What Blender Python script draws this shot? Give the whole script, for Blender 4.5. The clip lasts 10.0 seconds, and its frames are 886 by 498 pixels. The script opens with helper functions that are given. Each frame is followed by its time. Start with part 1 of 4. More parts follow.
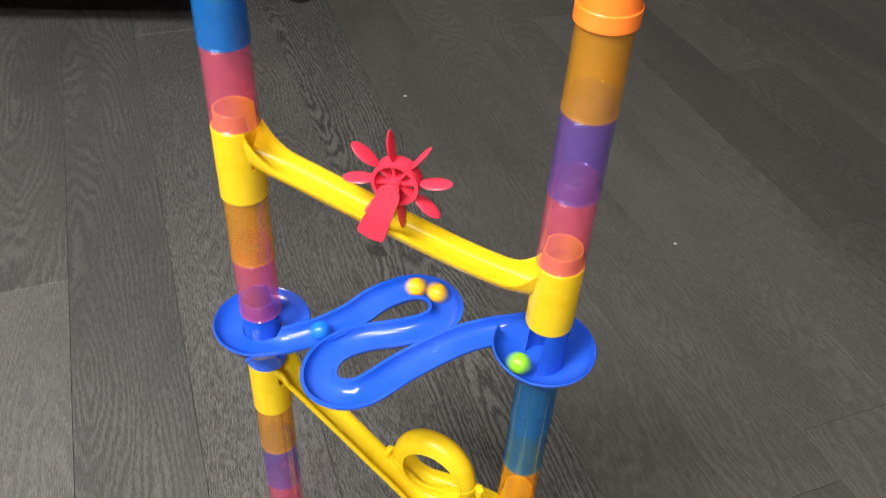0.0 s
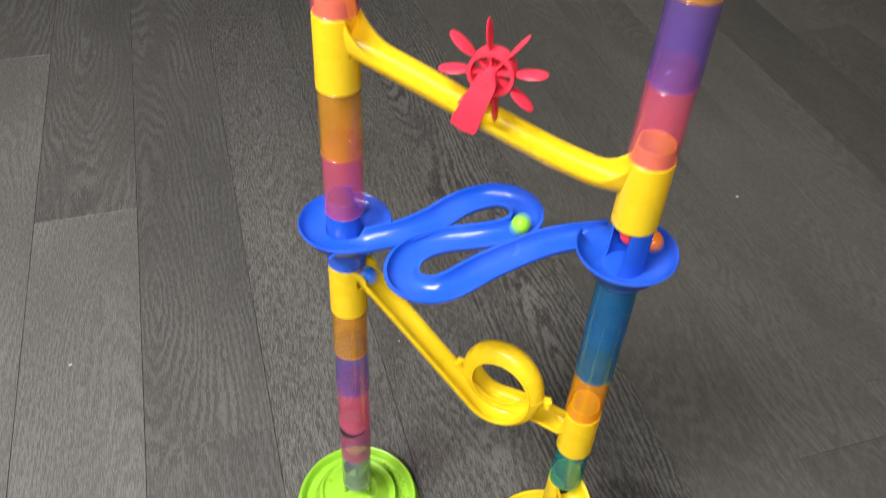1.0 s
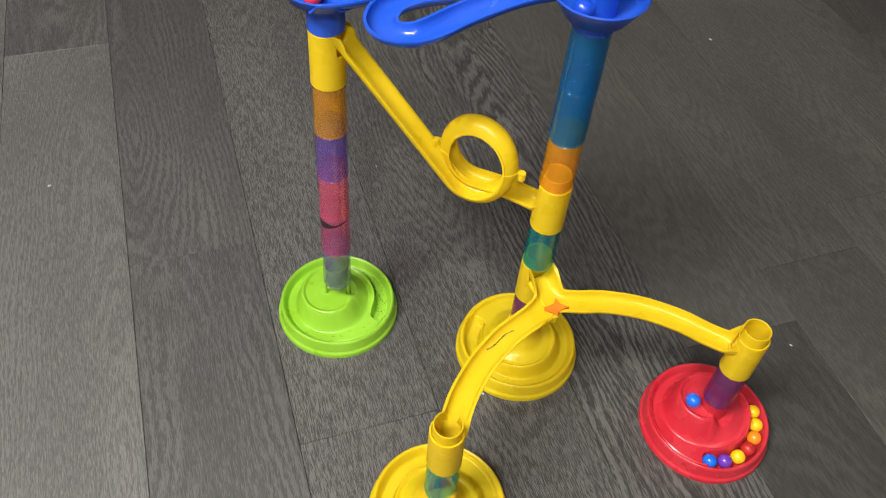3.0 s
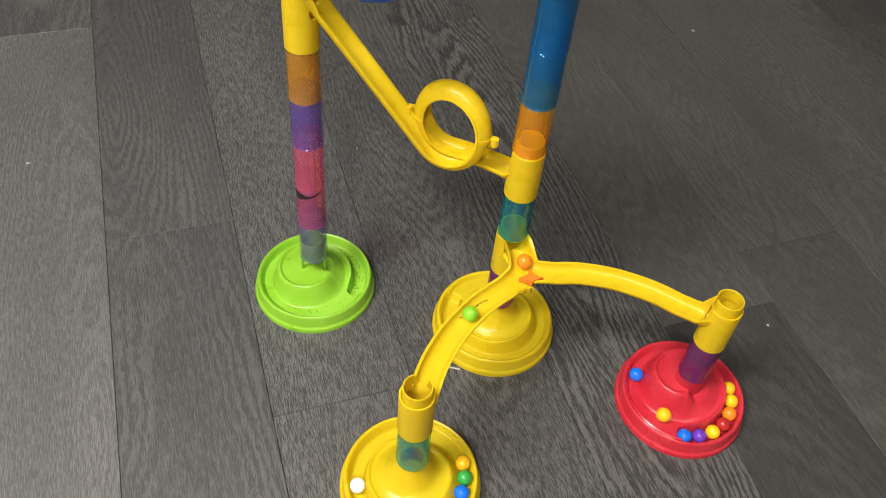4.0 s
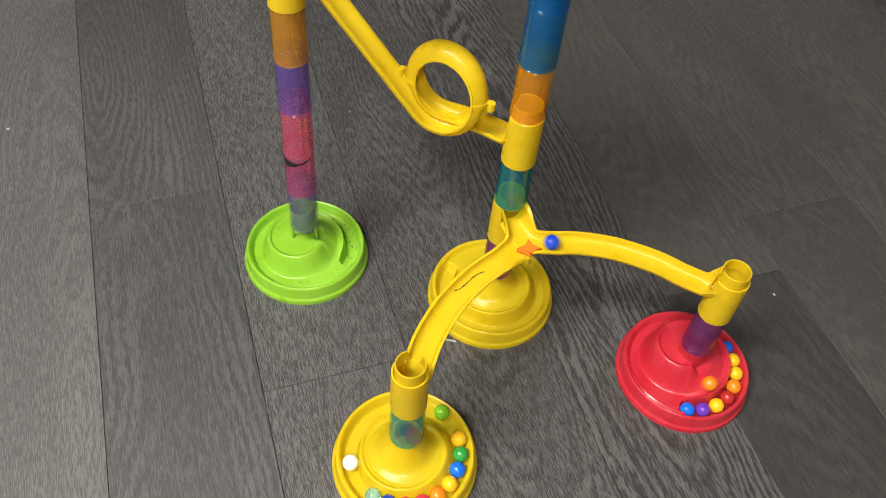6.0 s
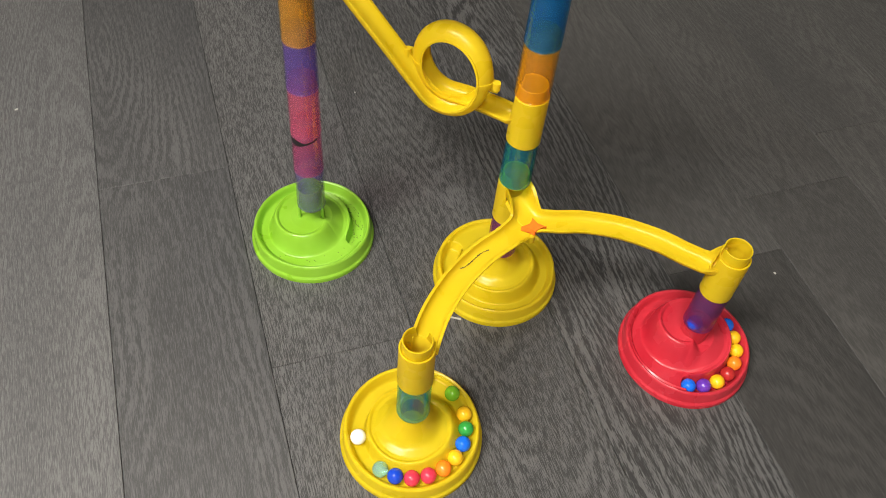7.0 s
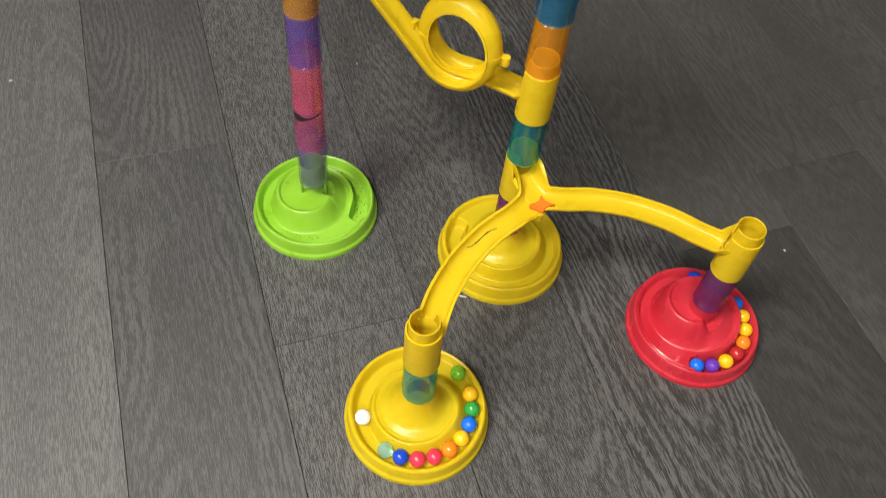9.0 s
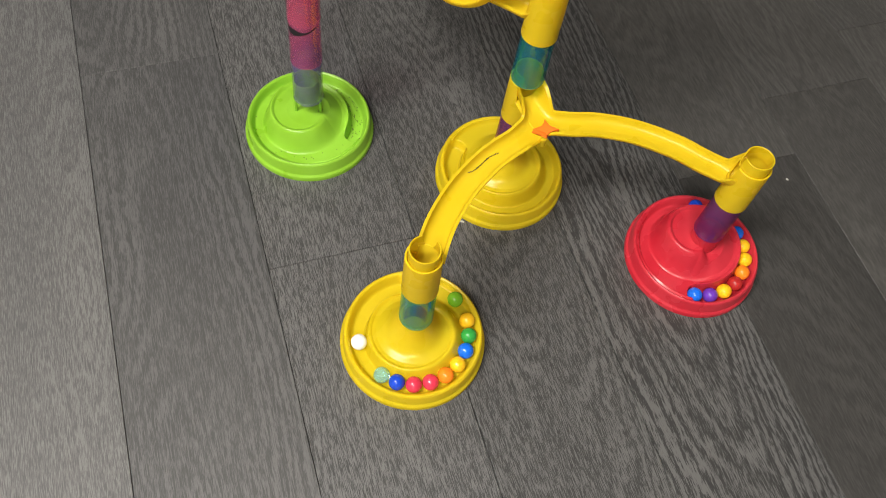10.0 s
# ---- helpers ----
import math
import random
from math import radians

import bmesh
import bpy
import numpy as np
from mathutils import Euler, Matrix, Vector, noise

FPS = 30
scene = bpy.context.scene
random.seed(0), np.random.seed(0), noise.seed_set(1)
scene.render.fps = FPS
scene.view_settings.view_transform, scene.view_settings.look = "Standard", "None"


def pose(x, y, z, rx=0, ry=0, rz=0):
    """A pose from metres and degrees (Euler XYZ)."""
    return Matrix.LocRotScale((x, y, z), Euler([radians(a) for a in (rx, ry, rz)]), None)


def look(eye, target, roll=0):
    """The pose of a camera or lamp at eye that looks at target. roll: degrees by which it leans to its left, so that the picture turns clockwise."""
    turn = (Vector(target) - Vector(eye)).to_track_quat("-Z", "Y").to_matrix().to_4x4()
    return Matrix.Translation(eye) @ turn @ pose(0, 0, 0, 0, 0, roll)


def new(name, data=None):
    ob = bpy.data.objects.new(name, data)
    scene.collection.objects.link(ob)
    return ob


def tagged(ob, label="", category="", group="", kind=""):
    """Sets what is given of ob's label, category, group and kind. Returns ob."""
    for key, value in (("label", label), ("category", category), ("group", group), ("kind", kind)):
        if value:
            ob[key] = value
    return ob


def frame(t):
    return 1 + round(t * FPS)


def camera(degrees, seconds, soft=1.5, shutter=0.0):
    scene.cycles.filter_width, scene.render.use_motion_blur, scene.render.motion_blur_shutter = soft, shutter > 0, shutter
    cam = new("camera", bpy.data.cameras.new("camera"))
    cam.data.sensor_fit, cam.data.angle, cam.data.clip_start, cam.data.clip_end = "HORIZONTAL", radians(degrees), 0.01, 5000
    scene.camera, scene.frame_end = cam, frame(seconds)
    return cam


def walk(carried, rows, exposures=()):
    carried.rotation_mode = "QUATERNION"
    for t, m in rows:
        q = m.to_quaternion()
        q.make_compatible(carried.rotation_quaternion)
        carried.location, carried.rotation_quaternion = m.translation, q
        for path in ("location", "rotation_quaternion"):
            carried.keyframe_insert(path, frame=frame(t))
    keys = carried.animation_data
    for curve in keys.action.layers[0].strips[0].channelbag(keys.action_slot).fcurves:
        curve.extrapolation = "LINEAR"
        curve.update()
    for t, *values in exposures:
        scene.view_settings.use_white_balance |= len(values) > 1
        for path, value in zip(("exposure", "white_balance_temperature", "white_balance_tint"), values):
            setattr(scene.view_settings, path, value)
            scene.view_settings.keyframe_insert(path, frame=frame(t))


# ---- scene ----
cam = camera(56.7, 10.0, soft=0.95, shutter=0.5)
PATH = [
    (0, (0.025, 0.0355, 0.8615), (0.116, 1.528, -0.4665), 2.75),
    (0.5, (0.032, 0.014, 0.845), (0.055, 1.499, -0.495), 2.9),
    (0.7, (0.0177, 0.0051, 0.841), (0.022, 1.486, -0.5033), 2.59),
    (1, (-0.005, -0.005, 0.828), (-0.007, 1.447, -0.548), 2.5),
    (1.2, (-0.0067, -0.009, 0.8035), (-0.0163, 1.431, -0.5858), 2.7),
    (1.5, (-0.012, -0.013, 0.799), (-0.014, 1.379, -0.637), 2.8),
    (2, (-0.023, -0.043, 0.776), (0.004, 1.298, -0.708), 3.3),
    (2.5, (-0.015, -0.076, 0.769), (0.04, 1.221, -0.753), 4.0),
    (4, (0.017, -0.135, 0.733), (0.101, 1.195, -0.758), 5.6),
    (4.5, (0.025, -0.122, 0.727), (0.111, 1.198, -0.773), 5.6),
    (5, (0.03, -0.112, 0.719), (0.114, 1.19, -0.797), 5.5),
    (5.5, (0.027, -0.105, 0.713), (0.114, 1.175, -0.821), 5.6),
    (7, (0.019, -0.118, 0.721), (0.105, 1.106, -0.858), 5.7),
    (7.5, (0.017, -0.116, 0.722), (0.103, 1.098, -0.864), 5.8),
    (8, (0.014, -0.114, 0.718), (0.102, 1.091, -0.875), 5.8),
    (8.5, (0.014, -0.108, 0.718), (0.101, 1.092, -0.88), 5.7),
    (9, (0.012, -0.101, 0.714), (0.106, 1.06, -0.912), 6.3),
    (9.5, (0.006, -0.09, 0.704), (0.138, 0.957, -0.994), 8.6),
    (10, (0.001, -0.085, 0.704), (0.139, 0.903, -1.029), 10.1),
]
walk(cam, [(t, look(eye, target, roll)) for t, eye, target, roll in PATH], [(0.0, 0.28), (1.0, 0.30), (1.5, 0.16), (2.5, -0.05), (4.0, -0.10), (7.5, -0.16), (10.0, -0.22)])

# ---- world and light ----
world = bpy.data.worlds.new("world")
scene.world = world
world.use_nodes = True
world.node_tree.nodes["Background"].inputs[0].default_value = (0.9, 0.95, 1.0, 1)
world.node_tree.nodes["Background"].inputs[1].default_value = 0.05

ROOM = (-2.3, 2.3, -2.1, 2.5, 2.45)  # x0, x1, y0, y1, height
LAMP_A = (-1.05, -0.45, 2.42)
LAMP_B = (-0.20, -1.45, 2.42)


def area_lamp(name, place, size_x, size_y, watts, colour):
    data = bpy.data.lights.new(name, "AREA")
    data.shape, data.size, data.size_y, data.energy, data.color = "RECTANGLE", size_x, size_y, watts, colour
    ob = new(name, data)
    ob.matrix_world = pose(*place)
    return ob


area_lamp("ceiling_lamp_light", (LAMP_A[0], LAMP_A[1], 2.365), 1.10, 0.65, 112, (1.0, 0.95, 0.88))
area_lamp("ceiling_lamp_light", (LAMP_B[0], LAMP_B[1], 2.365), 0.30, 0.22, 52, (1.0, 0.95, 0.88))


# ---- materials ----
def material(name):
    m = bpy.data.materials.new(name)
    m.use_nodes = True
    nt = m.node_tree
    return m, nt, nt.nodes["Principled BSDF"], nt.nodes["Material Output"]


def node(nt, kind, **inputs):
    n = nt.nodes.new(kind)
    for k, v in inputs.items():
        n.inputs[k.replace("_", " ")].default_value = v
    return n


def mixed_colour(nt, fac, a, b):
    n = nt.nodes.new("ShaderNodeMix")
    n.data_type = "RGBA"
    nt.links.new(fac, n.inputs[0])
    for slot, v in ((6, a), (7, b)):
        if isinstance(v, tuple):
            n.inputs[slot].default_value = (*v, 1)
        else:
            nt.links.new(v, n.inputs[slot])
    return n.outputs[2]


def ramp(nt, fac, *stops):
    n = nt.nodes.new("ShaderNodeValToRGB")
    n.color_ramp.elements[0].position, n.color_ramp.elements[1].position = stops[0][0], stops[-1][0]
    n.color_ramp.elements[0].color, n.color_ramp.elements[1].color = (*[stops[0][1]] * 3, 1), (*[stops[-1][1]] * 3, 1)
    for p, v in stops[1:-1]:
        n.color_ramp.elements.new(p).color = (v, v, v, 1)
    nt.links.new(fac, n.inputs[0])
    return n.outputs[0]


def plastic(name, colour, rough=0.32, worn=0.06, thin=0.0):
    """Injection-moulded opaque toy plastic with faint scuffs and uneven gloss; thin: the share of light that passes through its wall."""
    m, nt, p, out = material(name)
    co = nt.nodes.new("ShaderNodeTexCoord").outputs["Object"]
    big, fine = node(nt, "ShaderNodeTexNoise", Scale=22.0, Detail=3.0), node(nt, "ShaderNodeTexNoise", Scale=420.0, Detail=4.0)
    for n in (big, fine):
        nt.links.new(co, n.inputs["Vector"])
    dark = tuple(c * (1 - 2.2 * worn) for c in colour)
    pale = tuple(c + (1 - c) * worn * 0.3 for c in colour)
    nt.links.new(mixed_colour(nt, ramp(nt, big.outputs[0], (0.3, 0.0), (0.7, 1.0)), dark, pale), p.inputs["Base Color"])
    nt.links.new(ramp(nt, big.outputs[0], (0.25, rough - 0.06), (0.75, rough + 0.10)), p.inputs["Roughness"])
    bump = node(nt, "ShaderNodeBump", Strength=0.05, Distance=0.0004)
    nt.links.new(fine.outputs[0], bump.inputs["Height"])
    nt.links.new(bump.outputs[0], p.inputs["Normal"])
    p.inputs["IOR"].default_value = 1.48
    if thin:
        through_wall, mix = nt.nodes.new("ShaderNodeBsdfTranslucent"), nt.nodes.new("ShaderNodeMixShader")
        through_wall.inputs[0].default_value = (*colour, 1)
        mix.inputs[0].default_value = thin
        nt.links.new(p.outputs[0], mix.inputs[1])
        nt.links.new(through_wall.outputs[0], mix.inputs[2])
        nt.links.new(mix.outputs[0], out.inputs[0])
    return m


def clear_plastic(name, tint, body, weight):
    """Tinted see-through plastic with some haze in its body."""
    m, nt, p, out = material(name)
    co = nt.nodes.new("ShaderNodeTexCoord").outputs["Object"]
    big = node(nt, "ShaderNodeTexNoise", Scale=40.0, Detail=3.0)
    nt.links.new(co, big.inputs["Vector"])
    nt.links.new(mixed_colour(nt, big.outputs[0], tuple(c * 0.9 for c in body), body), p.inputs["Base Color"])
    p.inputs["Roughness"].default_value = 0.22
    p.inputs["IOR"].default_value = 1.5
    see, mix = nt.nodes.new("ShaderNodeBsdfTransparent"), nt.nodes.new("ShaderNodeMixShader")
    see.inputs[0].default_value = (*tint, 1)
    haze = node(nt, "ShaderNodeMapRange", To_Min=weight * 0.85, To_Max=weight * 1.15)
    nt.links.new(big.outputs[0], haze.inputs[0])
    nt.links.new(haze.outputs[0], mix.inputs[0])
    nt.links.new(see.outputs[0], mix.inputs[1])
    nt.links.new(p.outputs[0], mix.inputs[2])
    sheen, gloss, coat = node(nt, "ShaderNodeLayerWeight", Blend=0.25), node(nt, "ShaderNodeBsdfGlossy", Roughness=0.09), nt.nodes.new("ShaderNodeMixShader")
    share = node(nt, "ShaderNodeMapRange", To_Min=0.025, To_Max=0.16)
    nt.links.new(sheen.outputs["Facing"], share.inputs[0])
    nt.links.new(share.outputs[0], coat.inputs[0])
    nt.links.new(mix.outputs[0], coat.inputs[1])
    nt.links.new(gloss.outputs[0], coat.inputs[2])
    nt.links.new(coat.outputs[0], out.inputs[0])
    return m


def clear_glass(name, tint):
    """Solid tinted glass."""
    m, nt, p, _ = material(name)
    n = node(nt, "ShaderNodeTexNoise", Scale=300.0, Detail=2.0)
    nt.links.new(nt.nodes.new("ShaderNodeTexCoord").outputs["Object"], n.inputs["Vector"])
    nt.links.new(mixed_colour(nt, n.outputs[0], tuple(c * 0.97 for c in tint), tint), p.inputs["Base Color"])
    p.inputs["Transmission Weight"].default_value = 0.72
    p.inputs["Roughness"].default_value = 0.04
    p.inputs["IOR"].default_value = 1.45
    return m


def plank_material(name, figure, period, streak, dark, pale, low=0.90, high=1.08):
    """Dark grey vinyl oak: thin fibres along the plank over cut growth rings with jagged edges that close into arches. figure: how clearly the rings show; streak: how clearly the fibres do."""
    m, nt, p, _ = material(name)
    co, info = nt.nodes.new("ShaderNodeTexCoord").outputs["Object"], nt.nodes.new("ShaderNodeObjectInfo")
    rand = info.outputs["Random"]
    shift = nt.nodes.new("ShaderNodeVectorMath")
    shift.operation = "MULTIPLY_ADD"
    comb = nt.nodes.new("ShaderNodeCombineXYZ")
    for k in range(3):
        nt.links.new(rand, comb.inputs[k])
    nt.links.new(comb.outputs[0], shift.inputs[0])
    shift.inputs[1].default_value = (7.3, 31.0, 13.0)
    nt.links.new(co, shift.inputs[2])

    def stretched(sx, sy, **kw):
        mp = nt.nodes.new("ShaderNodeMapping")
        mp.inputs["Scale"].default_value = (sx, sy, 1)
        nt.links.new(shift.outputs[0], mp.inputs[0])
        n = node(nt, "ShaderNodeTexNoise", Scale=1.0, **kw)
        nt.links.new(mp.outputs[0], n.inputs["Vector"])
        return n.outputs[0]

    def calc(kind, a, b=0.0, c=0.0):
        n = nt.nodes.new("ShaderNodeMath")
        n.operation = kind
        for k, v in enumerate((a, b, c)):
            if isinstance(v, (int, float)):
                n.inputs[k].default_value = v
            else:
                nt.links.new(v, n.inputs[k])
        return n.outputs[0]

    fibre = stretched(1350, 86, Detail=2.5, Roughness=0.55, Distortion=0.5)
    hair = stretched(2700, 190, Detail=2.0, Roughness=0.6)
    jag = stretched(640, 76, Detail=3.0, Roughness=0.65)
    wave = stretched(11, 2.6, Detail=2.0, Roughness=0.5)
    ripple = stretched(60, 14, Detail=2.0)
    blot = stretched(14, 4.5, Detail=4.0, Roughness=0.6)
    cloud = stretched(5, 1.6, Detail=2.0)
    # distance from the heart of the log, which lies a little askew under each plank
    xyz = nt.nodes.new("ShaderNodeSeparateXYZ")
    nt.links.new(co, xyz.inputs[0])
    off = calc("SUBTRACT", xyz.outputs[0], calc("MULTIPLY_ADD", rand, 0.15, -0.002))
    turn = calc("FRACT", calc("MULTIPLY", rand, 7.7))
    deep = calc("MULTIPLY", calc("SUBTRACT", xyz.outputs[1], calc("MULTIPLY", turn, 1.3)), 0.12)
    ring = calc("SQRT", calc("ADD", calc("MULTIPLY", off, off), calc("MULTIPLY", deep, deep)))
    ring = calc("MULTIPLY_ADD", wave, 0.060, ring)
    ring = calc("MULTIPLY_ADD", ripple, 0.010, ring)
    ring = calc("MULTIPLY_ADD", jag, period * 1.7, ring)
    band = calc("SINE", calc("MULTIPLY", ring, 2 * math.pi / period))
    band = calc("MULTIPLY", band, ramp(nt, blot, (0.38, 0.15), (0.58, 1.0)))
    mask = calc("MULTIPLY_ADD", calc("SUBTRACT", fibre, 0.5), streak, 0.5)
    mask = calc("MULTIPLY_ADD", calc("SUBTRACT", hair, 0.5), 0.55 * streak, mask)
    mask = calc("MULTIPLY_ADD", band, 0.20 * figure, mask)
    mask = calc("MULTIPLY_ADD", calc("SUBTRACT", blot, 0.5), 0.16, mask)
    base = mixed_colour(nt, ramp(nt, mask, (0.43, 0.0), (0.51, 0.45), (0.59, 1.0)), dark, pale)
    tone = mixed_colour(nt, ramp(nt, cloud, (0.3, 0.0), (0.7, 1.0)), (0.88, 0.88, 0.89), (1.10, 1.09, 1.08))
    for v in (tone, ramp(nt, rand, (0.0, low), (1.0, high))):
        mul = nt.nodes.new("ShaderNodeMix")
        mul.data_type, mul.blend_type = "RGBA", "MULTIPLY"
        mul.inputs[0].default_value = 1.0
        nt.links.new(base, mul.inputs[6])
        nt.links.new(v, mul.inputs[7])
        base = mul.outputs[2]
    nt.links.new(base, p.inputs["Base Color"])
    nt.links.new(ramp(nt, mask, (0.3, 0.62), (0.7, 0.44)), p.inputs["Roughness"])
    bump = node(nt, "ShaderNodeBump", Strength=0.35, Distance=0.0005)
    nt.links.new(mask, bump.inputs["Height"])
    nt.links.new(bump.outputs[0], p.inputs["Normal"])
    return m


def plain(name, colour, rough=0.6, scale=8.0, vary=0.1):
    m, nt, p, _ = material(name)
    n = node(nt, "ShaderNodeTexNoise", Scale=scale, Detail=4.0)
    nt.links.new(nt.nodes.new("ShaderNodeTexCoord").outputs["Object"], n.inputs["Vector"])
    nt.links.new(mixed_colour(nt, n.outputs[0], tuple(c * (1 - vary) for c in colour), tuple(min(1, c * (1 + vary)) for c in colour)), p.inputs["Base Color"])
    p.inputs["Roughness"].default_value = rough
    return m


def glowing(name, colour, strength):
    m, nt, p, _ = material(name)
    p.inputs["Base Color"].default_value = (0.8, 0.8, 0.8, 1)
    p.inputs["Emission Color"].default_value = (*colour, 1)
    p.inputs["Emission Strength"].default_value = strength
    return m


YELLOW = plastic("yellow_plastic", (0.90, 0.70, 0.016), 0.28, 0.04, 0.44)
BLUE = plastic("blue_plastic", (0.010, 0.086, 0.62), 0.20, 0.06, 0.10)
LIME = plastic("lime_plastic", (0.29, 0.60, 0.030), 0.30, 0.08, 0.18)
RED = plastic("red_plastic", (0.52, 0.017, 0.034), 0.27)
CORAL = plastic("coral_plastic", (0.82, 0.030, 0.075), 0.34, 0.06, 0.12)
ORANGE = plastic("orange_plastic", (0.95, 0.20, 0.012), 0.30)
INK = plain("black_ink", (0.012, 0.010, 0.012), 0.5)
CLEAR = {
    "pink": clear_plastic("clear_pink", (0.98, 0.79, 0.86), (0.88, 0.17, 0.30), 0.17),
    "magenta": clear_plastic("clear_magenta", (0.96, 0.77, 0.86), (0.72, 0.13, 0.30), 0.17),
    "amber": clear_plastic("clear_amber", (0.99, 0.88, 0.64), (0.86, 0.42, 0.03), 0.19),
    "tangerine": clear_plastic("clear_tangerine", (1.0, 0.87, 0.58), (1.0, 0.46, 0.02), 0.18),
    "purple": clear_plastic("clear_purple", (0.82, 0.79, 0.96), (0.22, 0.12, 0.50), 0.19),
    "violet": clear_plastic("clear_violet", (0.74, 0.52, 0.74), (0.24, 0.05, 0.22), 0.32),
    "smoke": clear_plastic("clear_lilac", (0.86, 0.85, 0.97), (0.24, 0.20, 0.46), 0.17),
    "teal": clear_plastic("clear_teal", (0.56, 0.88, 0.90), (0.0, 0.24, 0.34), 0.20),
    "ocean": clear_plastic("clear_ocean_blue", (0.46, 0.78, 0.93), (0.0, 0.18, 0.44), 0.22),
    "green": clear_plastic("clear_sea_green", (0.62, 0.90, 0.90), (0.0, 0.27, 0.33), 0.26),
    "cobalt": clear_plastic("clear_cobalt", (0.50, 0.78, 0.98), (0.005, 0.20, 0.64), 0.34),
}
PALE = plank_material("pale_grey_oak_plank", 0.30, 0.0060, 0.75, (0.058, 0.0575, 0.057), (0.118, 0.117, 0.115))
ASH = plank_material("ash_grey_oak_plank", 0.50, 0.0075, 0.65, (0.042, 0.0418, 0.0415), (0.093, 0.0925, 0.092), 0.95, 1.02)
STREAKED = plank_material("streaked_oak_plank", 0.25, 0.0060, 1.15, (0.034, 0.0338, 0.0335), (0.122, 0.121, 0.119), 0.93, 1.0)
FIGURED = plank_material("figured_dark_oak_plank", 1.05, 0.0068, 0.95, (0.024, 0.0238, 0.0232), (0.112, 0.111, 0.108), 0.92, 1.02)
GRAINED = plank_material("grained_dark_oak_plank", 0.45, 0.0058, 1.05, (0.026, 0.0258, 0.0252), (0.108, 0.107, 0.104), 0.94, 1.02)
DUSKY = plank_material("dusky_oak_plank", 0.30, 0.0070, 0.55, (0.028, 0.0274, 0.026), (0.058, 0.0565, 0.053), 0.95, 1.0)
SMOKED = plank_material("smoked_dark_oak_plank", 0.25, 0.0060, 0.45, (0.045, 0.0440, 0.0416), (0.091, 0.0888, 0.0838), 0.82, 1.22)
# mid grey for the unseen walls, kept dark so less light bounces back
WALL = plain("wall_paint", (0.24, 0.235, 0.23), 0.8, 3.0, 0.04)
CEILING = plain("ceiling_paint", (0.70, 0.69, 0.67), 0.9, 3.0, 0.03)
UNDER = plain("dark_joint", (0.018, 0.018, 0.017), 0.9)
BLACK = plain("black_foot", (0.015, 0.013, 0.013), 0.5)
CRUMB = plain("pale_crumb", (0.42, 0.41, 0.37), 0.8)
DIRT = plain("dark_dirt", (0.06, 0.06, 0.02), 0.9)
LAMP_GLASS = glowing("lamp_diffuser", (1.0, 0.95, 0.88), 9.0)
MARBLES = {
    "yellow": plastic("marble_yellow", (0.90, 0.50, 0.010), 0.16, 0.03),
    "orange": plastic("marble_orange", (0.95, 0.23, 0.012), 0.18, 0.03),
    "red": plastic("marble_red", (0.66, 0.036, 0.075), 0.20, 0.03),
    "brick": plastic("marble_dark_red", (0.42, 0.020, 0.018), 0.2, 0.03),
    "blue": plastic("marble_blue", (0.006, 0.14, 0.74), 0.16, 0.03),
    "navy": plastic("marble_deep_blue", (0.006, 0.055, 0.52), 0.16, 0.03),
    "green": plastic("marble_green", (0.030, 0.31, 0.050), 0.18, 0.03),
    "lime": plastic("marble_lime", (0.20, 0.52, 0.020), 0.18, 0.03),
    "purple": plastic("marble_purple", (0.13, 0.035, 0.40), 0.18, 0.03),
    "white": plastic("marble_white", (0.84, 0.85, 0.84), 0.2, 0.02),
    "glass": clear_glass("marble_sea_glass", (0.50, 0.80, 0.68)),
}


# ---- mesh helpers ----
def part(name, bm, mat, parent=None, label="", smooth=40, keep_normals=False):
    if not keep_normals:
        bmesh.ops.recalc_face_normals(bm, faces=bm.faces)
    me = bpy.data.meshes.new(name)
    bm.to_mesh(me)
    bm.free()
    me.materials.append(mat)
    if smooth:
        me.shade_smooth()
        me.set_sharp_from_angle(angle=radians(smooth))
    ob = new(name, me)
    ob.parent = parent
    if label:
        tagged(ob, label)
    return ob


def thing(name, m, label, category, group=""):
    ob = new(name)
    ob.empty_display_size = 0.01
    ob.matrix_world = m
    return tagged(ob, label, category, group)


def box(bm, x0, x1, y0, y1, z0, z1, m=None):
    made = bmesh.ops.create_cube(bm, size=1, matrix=(m or Matrix()) @ Matrix.Translation(((x0 + x1) / 2, (y0 + y1) / 2, (z0 + z1) / 2)) @ Matrix.Diagonal((x1 - x0, y1 - y0, z1 - z0, 1)))
    return made["verts"]


def rounded(bm, width=0.001, segments=2):
    bmesh.ops.bevel(bm, geom=list(bm.edges), offset=width, segments=segments, affect="EDGES", profile=0.5)


def skin(bm, rings, closed=True, across=True):
    """Faces between successive rings of points; across: each ring is a closed loop."""
    grid = [[bm.verts.new(p) for p in ring] for ring in rings]
    n = len(grid[0])
    for a, b in zip(grid, grid[1:] + ([grid[0]] if closed else [])):
        for k in range(n if across else n - 1):
            bm.faces.new((a[k], a[(k + 1) % n], b[(k + 1) % n], b[k]))
    return grid


def lathe(bm, profile, n=48, closed=False, arc=(0.0, 360.0)):
    """Turns a profile of (radius, height) about z."""
    full = arc[1] - arc[0] >= 360
    angles = [radians(arc[0] + (arc[1] - arc[0]) * k / n) for k in range(n if full else n + 1)]
    rings = [[(r * math.cos(a), r * math.sin(a), z) for r, z in profile] for a in angles]
    grid = skin(bm, rings, closed=full, across=closed)
    if closed and not full:
        bm.faces.new(grid[0])
        bm.faces.new(list(reversed(grid[-1])))


